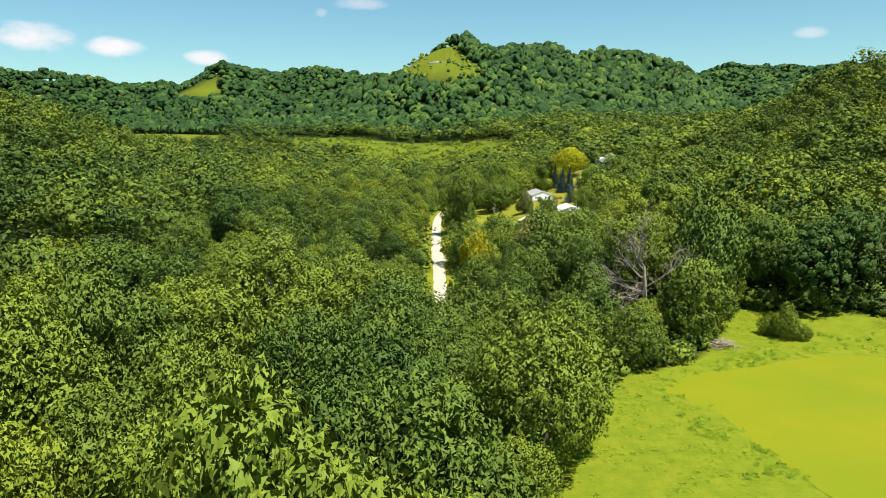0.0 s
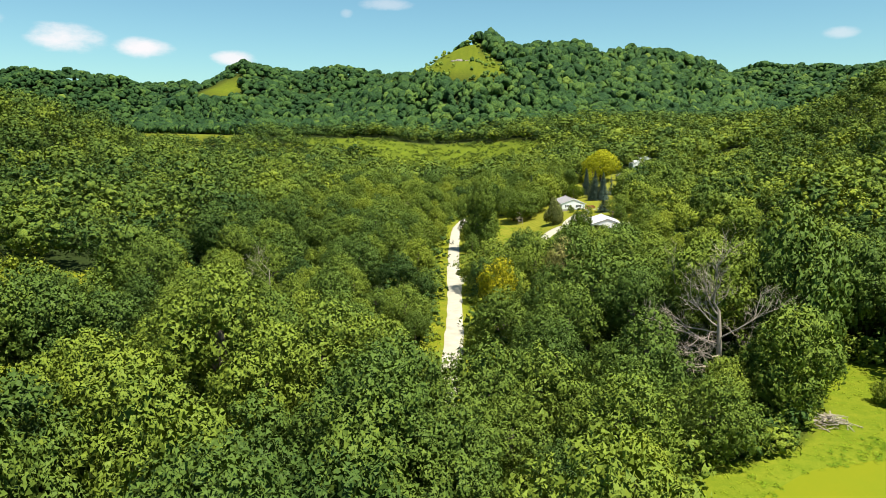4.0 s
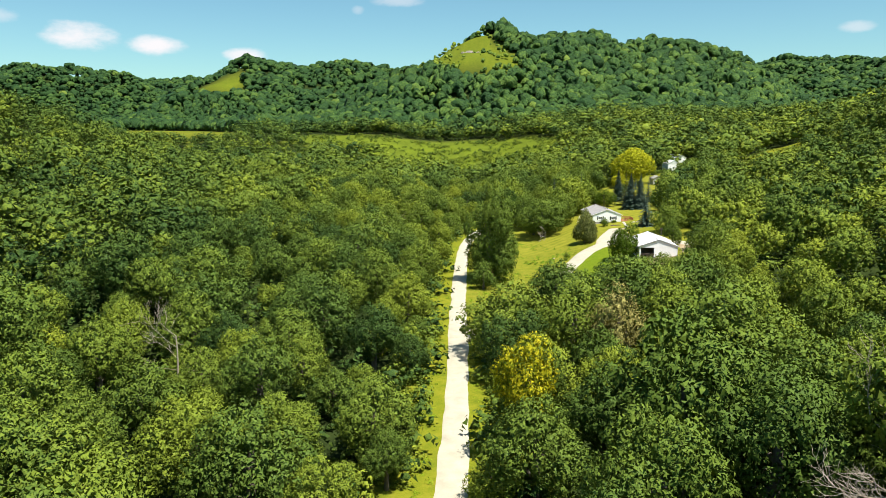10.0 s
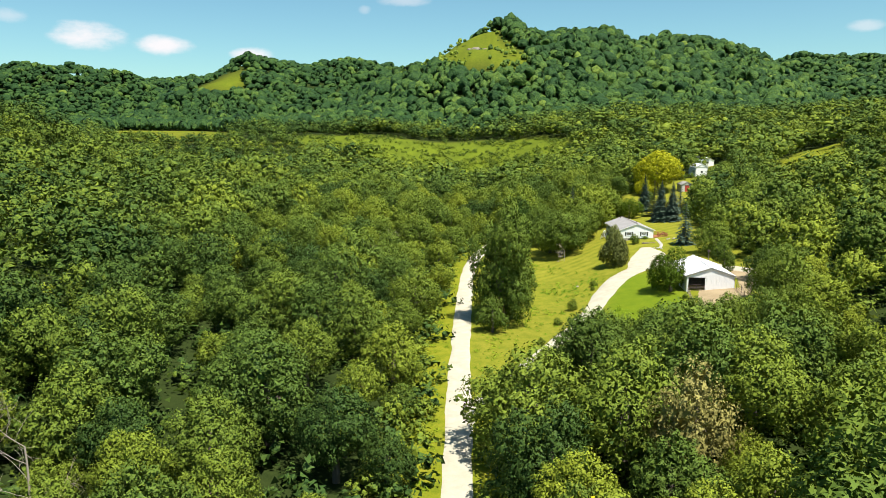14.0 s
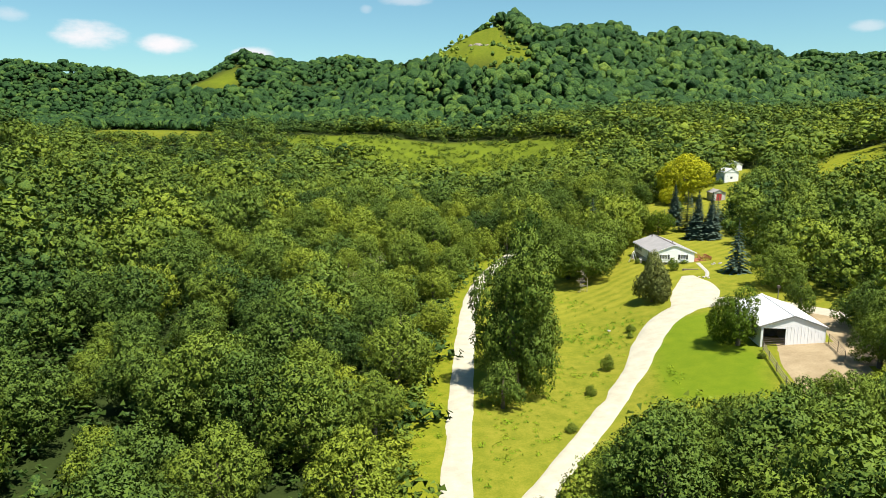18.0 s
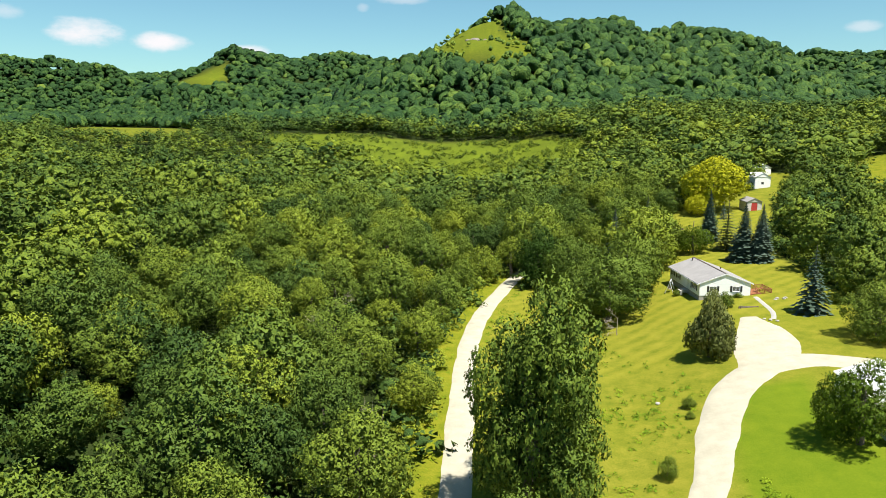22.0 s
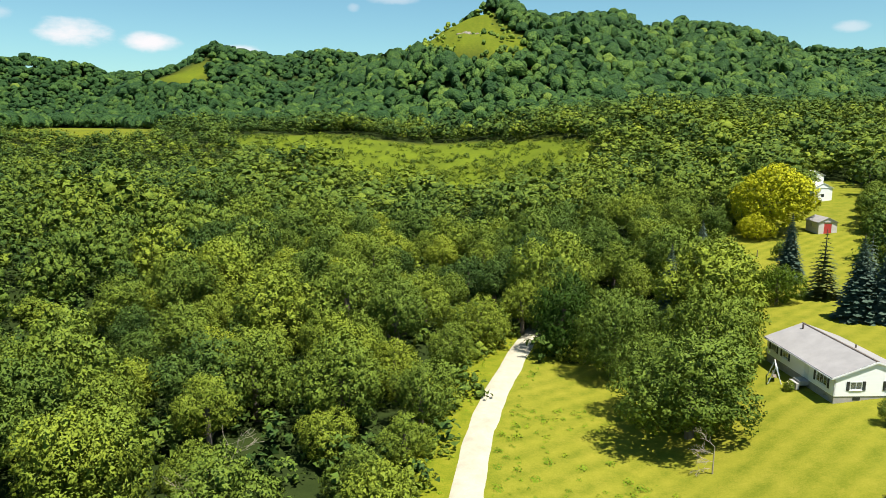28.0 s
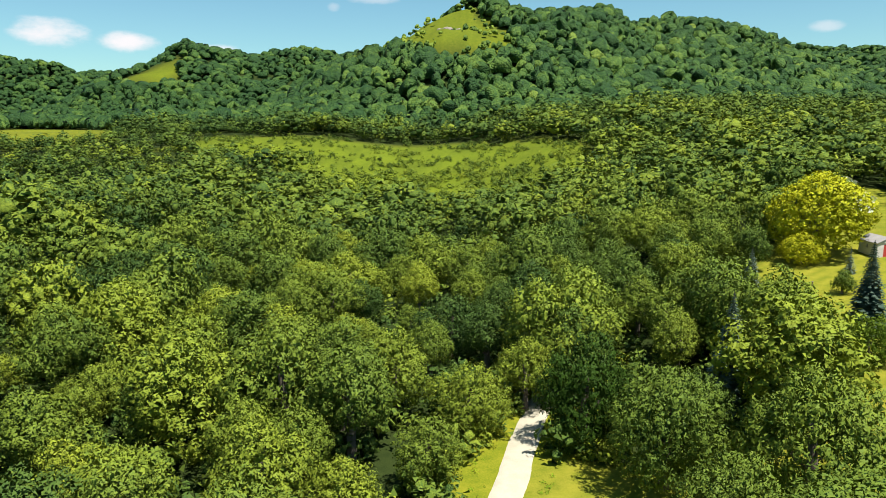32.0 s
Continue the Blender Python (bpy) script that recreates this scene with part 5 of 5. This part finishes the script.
# conifers
def conifer_meshes(rng, tiers, per, droop, wide, thin):
    """A spruce one unit tall: whorls of drooping boughs, each a fan of needle sprays, round a straight stem."""
    vs, fs, n = [], [], 0
    for k in range(tiers):
        u = k / (tiers - 1)
        z, reach = 0.08 + 0.90 * u, wide * (1 - u) ** 0.85 + 0.012
        count = max(4, int(per * (1 - 0.6 * u)))
        for j in range(count):
            w = 2 * math.pi * (j + rng.uniform(-0.3, 0.3)) / count + k * 0.7
            d, side = np.array([math.cos(w), math.sin(w), 0]), np.array([-math.sin(w), math.cos(w), 0])
            long = reach * rng.uniform(0.75, 1.12)
            for q, (s0, s1) in enumerate(((0.05, 0.5), (0.4, 0.8), (0.7, 1.05))):
                a = d * long * s0 + (0, 0, z - droop * long * s0 ** 1.5)
                b = d * long * s1 + (0, 0, z - droop * long * s1 ** 1.5 + 0.006)
                half = thin * long * (1.0, 0.85, 0.5)[q] * rng.uniform(0.8, 1.2)
                m = (a + b) / 2
                vs += [a, m + side * half - (0, 0, 0.012), b, m - side * half - (0, 0, 0.012)]
                fs += [(n, n + 1, n + 3), (n + 1, n + 2, n + 3)]
                n += 4
    tv, tf = tube([(0, 0, -0.03), (0, 0, 0.5), (0, 0, 1.0)], [0.022, 0.014, 0.003], 7)
    return np.array(vs), np.array(fs), tv, tf


def conifer(name, x, y, tall, wide, label, needles=NEEDLE, tiers=36, per=20, droop=0.35, bark=BARK, group="conifers round the house"):
    e = thing(name, x, y, turn=rng.uniform(0, 360), label=label, category="conifer", group=group)
    v, f, tv, tf = conifer_meshes(rng, tiers, per, droop, wide / tall, 0.34)
    part("foliage", fast_mesh("foliage", v * tall, f, needles), None, e)
    part("trunk", fast_mesh("trunk", tv * tall, tf, bark, smooth=True), None, e)


conifer("spruce", 53.2, 320.5, 12.5, 3.3, "dense blue green spruce behind the house")
conifer("spruce", 56.2, 319.0, 12.0, 3.1, "dense blue green spruce behind the house")
conifer("pine", 54.0, 333.0, 11.5, 3.4, "thin browning pine with a bare lower trunk", NEEDLE_CEDAR, 17, 11, 0.15)
conifer("spruce", 53.5, 344.5, 12.5, 2.9, "slender blue green spruce on the far lawn")
conifer("spruce", 49.5, 280.5, 10.5, 3.0, "grey green spruce beside the drive", NEEDLE, 18, 11)
conifer("spruce", 40.5, 352.5, 11.0, 2.8, "pale blue green spruce at the woods edge")
conifer("spruce", 27.2, 325.0, 13.8, 2.9, "pale blue green spruce standing above the trees")
conifer("spruce", 63.0, 336.0, 9.5, 2.6, "grey green spruce at the woods edge", NEEDLE, 16, 10)
conifer("spruce", 66.0, 372.0, 5.0, 1.4, "small blue green spruce near the shed", NEEDLE, 14, 9)


def cedar(x, y, tall, r):
    e = thing("cedar", x, y, turn=20, label="dense olive green cedar in front of the house", category="conifer", group="conifers round the house")
    v, f, core, lit = crown_shape(rng, 20, 300, 24, 0.034, 1.0, 0.05, 0.13)
    v = v / (1, 1, v[:, 2].max())
    pinch = np.clip(1.10 - 0.42 * v[:, 2:3] ** 1.6, 0.2, 1.1)
    v[:, :2] *= pinch
    part("foliage", fast_mesh("foliage", v * (r, r, tall), f, NEEDLE_CEDAR, normals=lit, smooth=True), None, e)
    tv, tf = tube([(0, 0, -0.3), (0, 0, tall * 0.6)], [0.22, 0.1])
    part("trunk", fast_mesh("trunk", tv, tf, BARK, smooth=True), None, e)


cedar(29.8, 266.2, 9.8, 3.2)


# bare dead trees
def branches(rng, base, way, long, thick, depth, bits, rise=0.05):
    """A crooked bough that forks into thinner ones and ends in twigs."""
    n = 5
    pts, d = [np.array(base, float)], unit(np.array(way, float))
    for _ in range(n):
        d = unit(d + rng.normal(0, 0.17, 3) + (0, 0, rise))
        pts.append(pts[-1] + d * long / n)
    bits.append(tube(pts, np.linspace(thick, max(0.012, thick * 0.35), n + 1), 6 if thick > 0.06 else 3))
    if depth:
        for _ in range(int(rng.integers(4, 7))):
            k = int(rng.integers(1, n + 1))
            branches(rng, pts[k], d + rng.normal(0, 0.5, 3), long * rng.uniform(0.4, 0.68), max(0.014, thick * 0.48), depth - 1, bits, rise)


def dead_tree(x, y, tall, thick, boughs, label, lean=0.0, depth=2):
    e = thing("dead_tree", x, y, label=label, category="tree", group="dead trees")
    stump = tall * 0.62
    z = np.linspace(-0.3, stump, 8)
    stem = np.c_[0.03 * z * np.sin(z * 0.35), 0.02 * z, z]
    v, f = tube(stem, np.linspace(thick, thick * 0.5, 8), 9)
    part("trunk", fast_mesh("trunk", v, f, BARK_DEAD, smooth=True), None, e)
    for k in range(boughs):
        s = 0.25 + 0.75 * k / max(1, boughs - 1)
        i = s * 6.99
        base = stem[int(i)] + (stem[min(7, int(i) + 1)] - stem[int(i)]) * (i % 1)
        w = rng.uniform(0, 2 * math.pi) if k % 3 == 0 else math.pi * rng.uniform(0.7, 1.3)
        way = (math.cos(w) + lean, math.sin(w), -0.25 + 1.3 * s ** 1.5)
        bits = []
        branches(rng, base, way, tall * (0.30 + 0.10 * s) * rng.uniform(0.8, 1.2), thick * (0.20 + 0.10 * s), depth, bits, -0.04 + 0.14 * s)
        v, f = gathered(bits)
        part("bough", fast_mesh("bough", v, f, BARK_DEAD, smooth=True), None, e)


dead_tree(35.0, 120.5, 18.0, 0.46, 12, "tall dead tree with bare bleached boughs in the woods", -0.15, 3)
dead_tree(38.8, 118.0, 8.5, 0.12, 6, "low dead tree with bare grey twigs")
dead_tree(83.0, 116.0, 15.0, 0.25, 7, "bare grey dead tree by the pond")
dead_tree(-38.0, 160.0, 13.0, 0.14, 5, "grey dead tree among green crowns")
dead_tree(-23.0, 268.0, 9.0, 0.15, 7, "bare brown dead tree among green crowns")
dead_tree(-11.0, 238.0, 7.0, 0.12, 6, "bare twiggy dead tree at the road edge")
dead_tree(20.5, 283.0, 4.5, 0.08, 4, "thin dead stems under the shade tree")


# weeds, shrubs and brush
def tuft_shape(rng, n, wide):
    p = unit(rng.normal(size=(n, 3)) + (0, 0, 0.5)) * rng.uniform(0.4, 1.0, (n, 1)) * (1, 1, 0.8)
    p[:, 2] = np.abs(p[:, 2])
    v, f = sprays(rng, p, unit(p + rng.normal(0, 0.5, p.shape) + (0, 0, 0.4)), wide, wide * 0.55)
    return v, f, np.zeros(len(f), bool), np.repeat(unit(0.5 * p + (0, 0, 0.8)), 3, 0)


TUFTS = [tuft_shape(rng, 56, 0.17) for _ in range(5)]


def strewn(name, x, y, low, high, flat, label, material=WEED, shapes=TUFTS, tone=0.5, category="weeds"):
    r = rng.uniform(low, high, len(x)) * rng.uniform(0.6, 1.0, len(x))
    places = list(zip(x, y, land(x, y) - 0.04, r, r * flat * rng.uniform(0.6, 1.3, len(x)), np.clip(tone + 0.25 * ripple(x, y, 8) + rng.normal(0, 0.2, len(x)), 0, 1)))
    stand(name, rng, places, shapes, material, label, category)


wx, wy = scattered(rng, 3, 62, 48, 136, 0.8, lambda x, y: (inside(x, y, MEADOW) > 0.5) & (inside(x, y, POND) < 0.4) & (ripple(x, y, 7) + 0.8 * ripple(x, y, 2.5, 1.0) + rng.uniform(-0.7, 0.7, len(x)) > 0.0))
strewn("pond_side_weeds", wx, wy, 0.2, 0.62, 0.55, "lush bright green weeds on the pond bank", tone=0.85)
wx, wy = scattered(rng, 8, 75, 40, 130, 0.75, lambda x, y: (inside(x, y, MEADOW) > 0.5) & (inside(x, y, POND, 16) > 0.02) & (inside(x, y, POND, 5) < 0.6) & (ripple(x, y, 5, 0.3) + 0.5 * ripple(x, y, 2, 1.0) + rng.uniform(-0.5, 0.5, len(x)) > 0.5))
strewn("bank_weed_patches", wx, wy, 0.3, 0.85, 0.8, "patches of rank darker green weeds on the pond bank", tone=0.15)
wx, wy = scattered(rng, 20, 100, 40, 115, 0.9, lambda x, y: (inside(x, y, POND, 4) > 0.05) & (inside(x, y, POND, 4) < 0.75) & (rng.uniform(0, 1, len(x)) > 0.45))
strewn("pond_edge_weeds", wx, wy, 0.2, 0.8, 0.6, "bright green weeds at the water's edge", tone=0.75)
wx, wy = scattered(rng, -1, 32, 196, 300, 1.25, lambda x, y: (inside(x, y, YARD) > 0.6) & (inside(x, y, [(30, 218), (58, 218), (58, 300), (14, 300), (14, 285), (27, 262), (24, 240)]) < 0.5)
                   & (along(x, y, ROAD) > 2.4) & (along(x, y, DRIVE) > 2.6) & (ripple(x, y, 9, 0.7) + rng.uniform(-1, 1, len(x)) > 0.1))
strewn("rough_grass_tufts", wx, wy, 0.2, 0.85, 0.9, "rough grass and weeds on the unmown slope", tone=0.35)
wx, wy = scattered(rng, 6, 27, 206, 262, 1.5, lambda x, y: (inside(x, y, YARD) > 0.6) & (along(x, y, DRIVE) > 3.2) & (along(x, y, ROAD) > 5) & (x < np.interp(y, [206, 235, 262], [10, 19, 27])) & (ripple(x, y, 6, 0.4) + 0.6 * rng.uniform(-1, 1, len(x)) > 0.55))
strewn("tall_weeds", wx, wy, 0.35, 0.85, 1.5, "tall dark green weeds in clumps on the unmown slope", tone=0.0)
wx, wy = scattered(rng, 1, 9, 256, 316, 0.9, lambda x, y: (np.abs(along(x, y, ROAD) - 3.6) < 0.5) & (rng.uniform(0, 1, len(x)) > 0.35) & (x > -2.5 + 0.001 * y))
strewn("roadside_weeds", wx, wy, 0.2, 0.6, 0.9, "line of weeds along the edge of the mown lawn", tone=0.2)
wx, wy = scattered(rng, -16, 14, 40, 345, 1.6, lambda x, y: (along(x, y, ROAD) > 2.1) & (along(x, y, ROAD) < 4.6) & (inside(x, y, YARD) < 0.5) & (rng.uniform(0, 1, len(x)) > 0.35))
strewn("verge_grass", wx, wy, 0.3, 0.8, 0.7, "tall grass on the verges of the gravel road", tone=0.7, category="grass")


def shrub_stand(name, x, y, low, high, label, shapes=None, lift=0.35):
    r = rng.uniform(low, high, len(x))
    h = r * rng.uniform(1.2, 1.9, len(x))
    stand(name, rng, list(zip(x, y, land(x, y) - 0.2, r, h, np.clip(tones(rng, x, y) + lift, 0, 1))), shapes or SHAPES_SHRUB, (LEAF_WOODS, LEAF_WOODS_MASS), label, "shrubs")


ex, ey = scattered(rng, -30, 30, 30, 345, 2.6, lambda x, y: (along(x, y, ROAD) > 3.7) & (along(x, y, ROAD) < 9.5) & (wooded(x, y) > 0.5) & (rng.uniform(0, 1, len(x)) > 0.15))
shrub_stand("roadside_shrubs", ex, ey, 0.8, 2.3, "bright green shrubs along the woods edge by the road")
ex, ey = scattered(rng, -120, -60, 125, 180, 3.0, lambda x, y: (np.hypot((x + 90) / 25, (y - 150) / 19) < 1.05) & (rng.uniform(0, 1, len(x)) > 0.25))
shrub_stand("clearing_scrub", ex, ey, 0.8, 2.0, "low bright green scrub in a clearing of the woods", lift=0.45)
ex, ey = scattered(rng, 0, 120, 45, 145, 2.1, lambda x, y: (wooded(x, y) > 0.5) & (inside(x, y, MEADOW, 9) > 0.05))
shrub_stand("pond_edge_shrubs", ex, ey, 1.2, 3.4, "green shrubs at the woods edge by the pond", lift=0.12)
ex, ey = scattered(rng, -10, 100, 190, 420, 2.6, lambda x, y: (wooded(x, y) > 0.5) & (inside(x, y, YARD, 8) > 0.05))
shrub_stand("yard_edge_shrubs", ex, ey, 0.9, 2.1, "green shrubs along the edge of the yard", lift=0.15)
ex, ey = rng.uniform(-155, 90, 9000), rng.uniform(480, 660, 9000)
keep = (inside(ex, ey, FIELD, 6) > 0.5) & (ripple(ex, ey, 15) + 0.6 * ripple(ex, ey, 6) + rng.uniform(-0.9, 0.9, 9000) > 0.5 - 0.8 * (1 - ramp(ey, 545, 600)))
ex, ey = ex[keep], ey[keep]
shrub_stand("field_scrub", ex, ey, 0.5, 1.9, "scattered scrub over a rough hillside field", SHAPES_SCRUB, 0.05)
ex, ey = rng.uniform(-112, 48, 2600), rng.uniform(800, 965, 2600)
keep = (inside(ex, ey, BALD) > 0.3) & (0.7 * ripple(ex, ey, 21) + 0.5 * ripple(ex, ey, 8, 1.0) + rng.uniform(-0.8, 0.8, 2600) > 1.15 * inside(ex, ey, BALD, 46) - 0.30)
ex, ey = ex[keep], ey[keep]
shrub_stand("hilltop_scrub", ex, ey, 0.8, 2.9, "sparse scrub on the grassy hilltop", SHAPES_HILL, 0.05)
ex, ey = scattered(rng, 8, 40, 186, 218, 3.4, lambda x, y: (wooded(x, y) > 0.6) & (along(x, y, DRIVE) > np.where(y < 207, 1.2, 4)))
shrub_stand("thicket_by_the_drive", ex, ey, 2.0, 3.0, "dense bright green thicket beside the driveway", SHAPES_MID, 0.25)
ex, ey = scattered(rng, -75, 85, 30, 400, 3.9, lambda x, y: (wooded(x, y) > 0.6) & (rng.uniform(0, 1, len(x)) > 0.2))
# tone lowered so the shade between crowns is carried by the leaf colour
shrub_stand("undergrowth", ex, ey, 1.6, 2.9, "leafy undergrowth on the woodland floor", SHAPES_SCRUB, -0.3)
for sx, sy, r, tall in ((23.4, 252.5, 0.9, 1.5), (17.2, 237.5, 1.1, 2.2), (13.6, 228.5, 0.8, 1.4), (9.8, 217, 0.8, 1.3), (22.8, 249.8, 0.6, 1.0), (36.6, 293.6, 0.8, 1.0), (57.2, 113.5, 2.5, 6.0), (54.8, 115.6, 1.6, 3.4), (59.4, 112.0, 1.4, 3.0), (33.6, 297.0, 0.8, 1.1),
                        (36.2, 308.6, 0.8, 1.2), (42.5, 291.8, 0.9, 0.9), (40.6, 221.4, 2.1, 3.2), (36.8, 232.6, 0.6, 1.0), (55.5, 284, 1.2, 1.8), (53, 258, 0.7, 1.0), (56, 262, 0.8, 1.1)):
    z = height(sx, sy)
    e = thing("bush", sx, sy, turn=rng.uniform(0, 360), label="small leafy green bush on the grass", category="bush", group="bushes in the open")
    part("leaves", KINDS[int(rng.integers(0, 6))][0], None, e, at=Matrix.LocRotScale((0, 0, -0.05), None, (r, r, tall / 1.6))).color = (0.6, 0.6, 0.6, 1)
    tv, tf = tube([(0, 0, -0.2), (0.05, 0, tall * 0.6)], [0.05, 0.02], 5)
    part("stem", fast_mesh("stem", tv, tf, BARK), None, e)

# ---- small things round the house and yard ----
def swing_frame():
    e = thing("swing_frame", 33.2, 300.3, turn=70, label="white A-frame swing stand on the lawn beside the house", category="swing")
    for x in (-1.3, 1.3):
        for y in (-0.75, 0.75):
            part("leg", rod((x, y, -0.1), (x, 0, 2.05), 0.06), TRIM, e)
    part("beam", rod((-1.55, 0, 2.08), (1.55, 0, 2.08), 0.06), TRIM, e)
    seat = part("seat", boxes((-0.6, 0.6, -0.22, 0.22, 0.5, 0.55), (-0.6, 0.6, 0.2, 0.25, 0.55, 1.0)), TIMBER, e)
    for x in (-0.58, 0.58):
        part("chain", rod((x, 0, 0.55), (x, 0, 2.05), 0.012, sides=5), STEEL, seat)


def bench():
    e = thing("slatted_bench", 34.0, 297.6, turn=75, label="bare pale wooden slatted bench on the grass", category="bench")
    for y in (-0.3, -0.1, 0.1, 0.3):
        part("slat", boxes((-0.75, 0.75, y - 0.08, y + 0.08, 0.42, 0.46)), PALE_WOOD, e)
    for x in (-0.6, 0.6):
        part("leg", boxes((x - 0.04, x + 0.04, -0.32, 0.32, -0.1, 0.42)), PALE_WOOD, e)


def timber_wall():
    e = thing("timber_wall", 40.2, 285.2, turn=2, label="low weathered timber retaining wall in the lawn", category="wall")
    for k in range(3):
        part("beam", boxes((0.03 * k, 3.4 - 0.05 * k, -0.1, 0.1, -0.2 + 0.2 * k, -0.01 + 0.2 * k)), TIMBER, e)
    for x in (0.3, 3.0):
        part("post", boxes((x, x + 0.12, -0.2, -0.1, -0.3, 0.5)), TIMBER, e)


def fence():
    e = thing("corral_fence", 38.0, 235.5, label="old weathered post and rail fence round the dirt yard", category="fence")
    run = [(38.0, 235.5), (37.4, 231.8), (36.9, 228.0), (36.5, 224.0), (36.5, 220.0), (37.2, 216.0)]
    z0 = height(38.0, 235.5)
    pts = [(x - 38.0, y - 235.5, height(x, y) - z0) for x, y in run]
    for p in pts:
        part("post", rod((p[0], p[1], p[2] - 0.3), (p[0] + rng.uniform(-0.05, 0.05), p[1], p[2] + 1.3), 0.07, 0.06), TIMBER, e)
    for a, b in zip(pts, pts[1:]):
        for h in (0.45, 0.8, 1.15):
            part("rail", rod((a[0], a[1], a[2] + h), (b[0], b[1], b[2] + h + rng.uniform(-0.08, 0.08)), 0.045), TIMBER, e)


def pen():
    e = thing("cattle_panel", 47.0, 236.2, label="rusty steel cattle panel standing by the barn corner", category="fence")
    z0 = height(47.0, 236.2)
    pts = [(0, 0), (-0.3, -3.2), (-0.9, -6.4)]
    zs = [height(47.0 + x, 236.2 + y) - z0 for x, y in pts]
    for (x, y), z in zip(pts, zs):
        part("post", rod((x, y, z - 0.3), (x, y, z + 1.5), 0.05), RUSTY, e)
    for k in (0, 1):
        for h in (0.3, 0.6, 0.9, 1.2, 1.45):
            part("bar", rod((*pts[k], zs[k] + h), (*pts[k + 1], zs[k + 1] + h), 0.03), RUSTY, e)


def utility_pole(x, y, tall, label):
    e = thing("utility_pole", x, y, label=label, category="pole", group="utility poles")
    part("pole", rod((0, 0, -0.5), (0, 0, tall), 0.15, 0.10), TIMBER, e)
    part("crossarm", boxes((-1.1, 1.1, -0.06, 0.06, tall - 0.9, tall - 0.75)), TIMBER, e)
    for a in (-0.95, 0, 0.95):
        part("insulator", rod((a, 0, tall - 0.75), (a, 0, tall - 0.55), 0.05), STEEL, e)


def lamp_pole():
    e = thing("yard_post", 47.6, 255.3, label="dark wooden post with a box behind the barn", category="post")
    part("pole", rod((0, 0, -0.3), (0, 0, 3.4), 0.09, 0.08), TIMBER, e)
    part("box", boxes((-0.25, 0.25, -0.15, 0.15, 3.3, 3.75)), RUSTY, e)


def trailer():
    e = thing("utility_trailer", 50.2, 359.6, turn=12, label="small black utility trailer parked on the lawn", category="trailer")
    part("bed", boxes((-1.2, 1.2, -0.65, 0.65, 0.45, 0.55)), RUSTY, e)
    for y in (-0.65, 0.60):
        part("side", boxes((-1.2, 1.2, y, y + 0.05, 0.55, 0.9)), RUSTY, e)
    for x in (-1.2, 1.15):
        part("board", boxes((x, x + 0.05, -0.6, 0.6, 0.55, 0.9)), RUSTY, e)
    for y in (-0.78, 0.78):
        w = part("wheel", rod((0, y - 0.09, 0.3), (0, y + 0.09, 0.3), 0.3, sides=18), RUBBER, e)
        part("rim", rod((0, y - 0.1, 0.3), (0, y + 0.1, 0.3), 0.15, sides=12), STEEL, w)
    part("drawbar", rod((1.2, 0, 0.5), (2.3, 0, 0.35), 0.05), RUSTY, e)


def lawn_post():
    e = thing("lawn_post", 55.6, 364.0, label="dark wooden post standing on the far lawn", category="post")
    part("pole", rod((0, 0, -0.2), (0, 0, 1.5), 0.12, 0.10), TIMBER, e)
    part("cap", boxes((-0.16, 0.16, -0.16, 0.16, 1.5, 1.56)), TIMBER, e)


def stone(x, y, size, label="pale stone in the grass", group="stones", squash=0.6, material=ROCK):
    bm = bmesh.new()
    bmesh.ops.create_icosphere(bm, subdivisions=2, radius=size)
    off = rng.uniform(0, 50, 3)
    for v in bm.verts:
        v.co *= 1 + 0.35 * noise.noise(v.co / size * 1.3 + Vector(off))
        v.co.z *= squash
    me = bpy.data.meshes.new("stone")
    bm.to_mesh(me)
    bm.free()
    me.materials.append(material)
    ob = new("stone", me)
    ob.location = (x, y, height(x, y) + size * squash * 0.35)
    tagged(ob, label, "stone", group)


def brush_pile():
    x, y = 44.8, 109.2
    e = thing("brush_pile", x, y, label="heap of dry grey cut branches on the pond bank", category="brush pile")
    for _ in range(80):
        w, u = rng.uniform(0, math.pi), rng.normal(0, 0.5, 2)
        high = 1.5 * math.exp(-1.2 * (u[0] ** 2 + u[1] ** 2))
        long = rng.uniform(0.9, 2.6)
        d = Vector((math.cos(w), math.sin(w), rng.uniform(-0.35, 0.35))) * long / 2
        c = Vector((u[0] * 2.0, u[1] * 1.5, 0.1 + high * rng.uniform(0.2, 1.0)))
        part("branch", rod(c - d, c + d, rng.uniform(0.03, 0.08), 0.02, 5), BARK_DEAD, e)


swing_frame()
bench()
timber_wall()
fence()
pen()
utility_pole(134.0, 470.0, 9.0, "weathered utility pole on the far grassy slope")
utility_pole(116.0, 436.0, 8.5, "weathered utility pole beyond the shed")
lamp_pole()
trailer()
lawn_post()
brush_pile()
for sx, sy, size in ((48.0, 289.4, 0.35), (48.9, 289.0, 0.3), (47.4, 288.8, 0.25), (49.4, 289.5, 0.3), (42.4, 277.9, 0.3), (43.2, 277.2, 0.25), (41.8, 278.6, 0.25), (20.4, 255.0, 0.3)):
    stone(sx, sy, size, "pale limestone edging stone in the grass", "edging stones", material=CONCRETE)
for sx, sy, size in ((-14, 884, 4.4), (-8, 887, 3.4), (-20, 886, 3.0), (-3, 889, 2.4), (-12, 890, 3.6), (-17, 880, 2.2)):
    stone(sx, sy, size, "grey limestone outcrop on the grassy hilltop", "hilltop outcrop", 0.7)
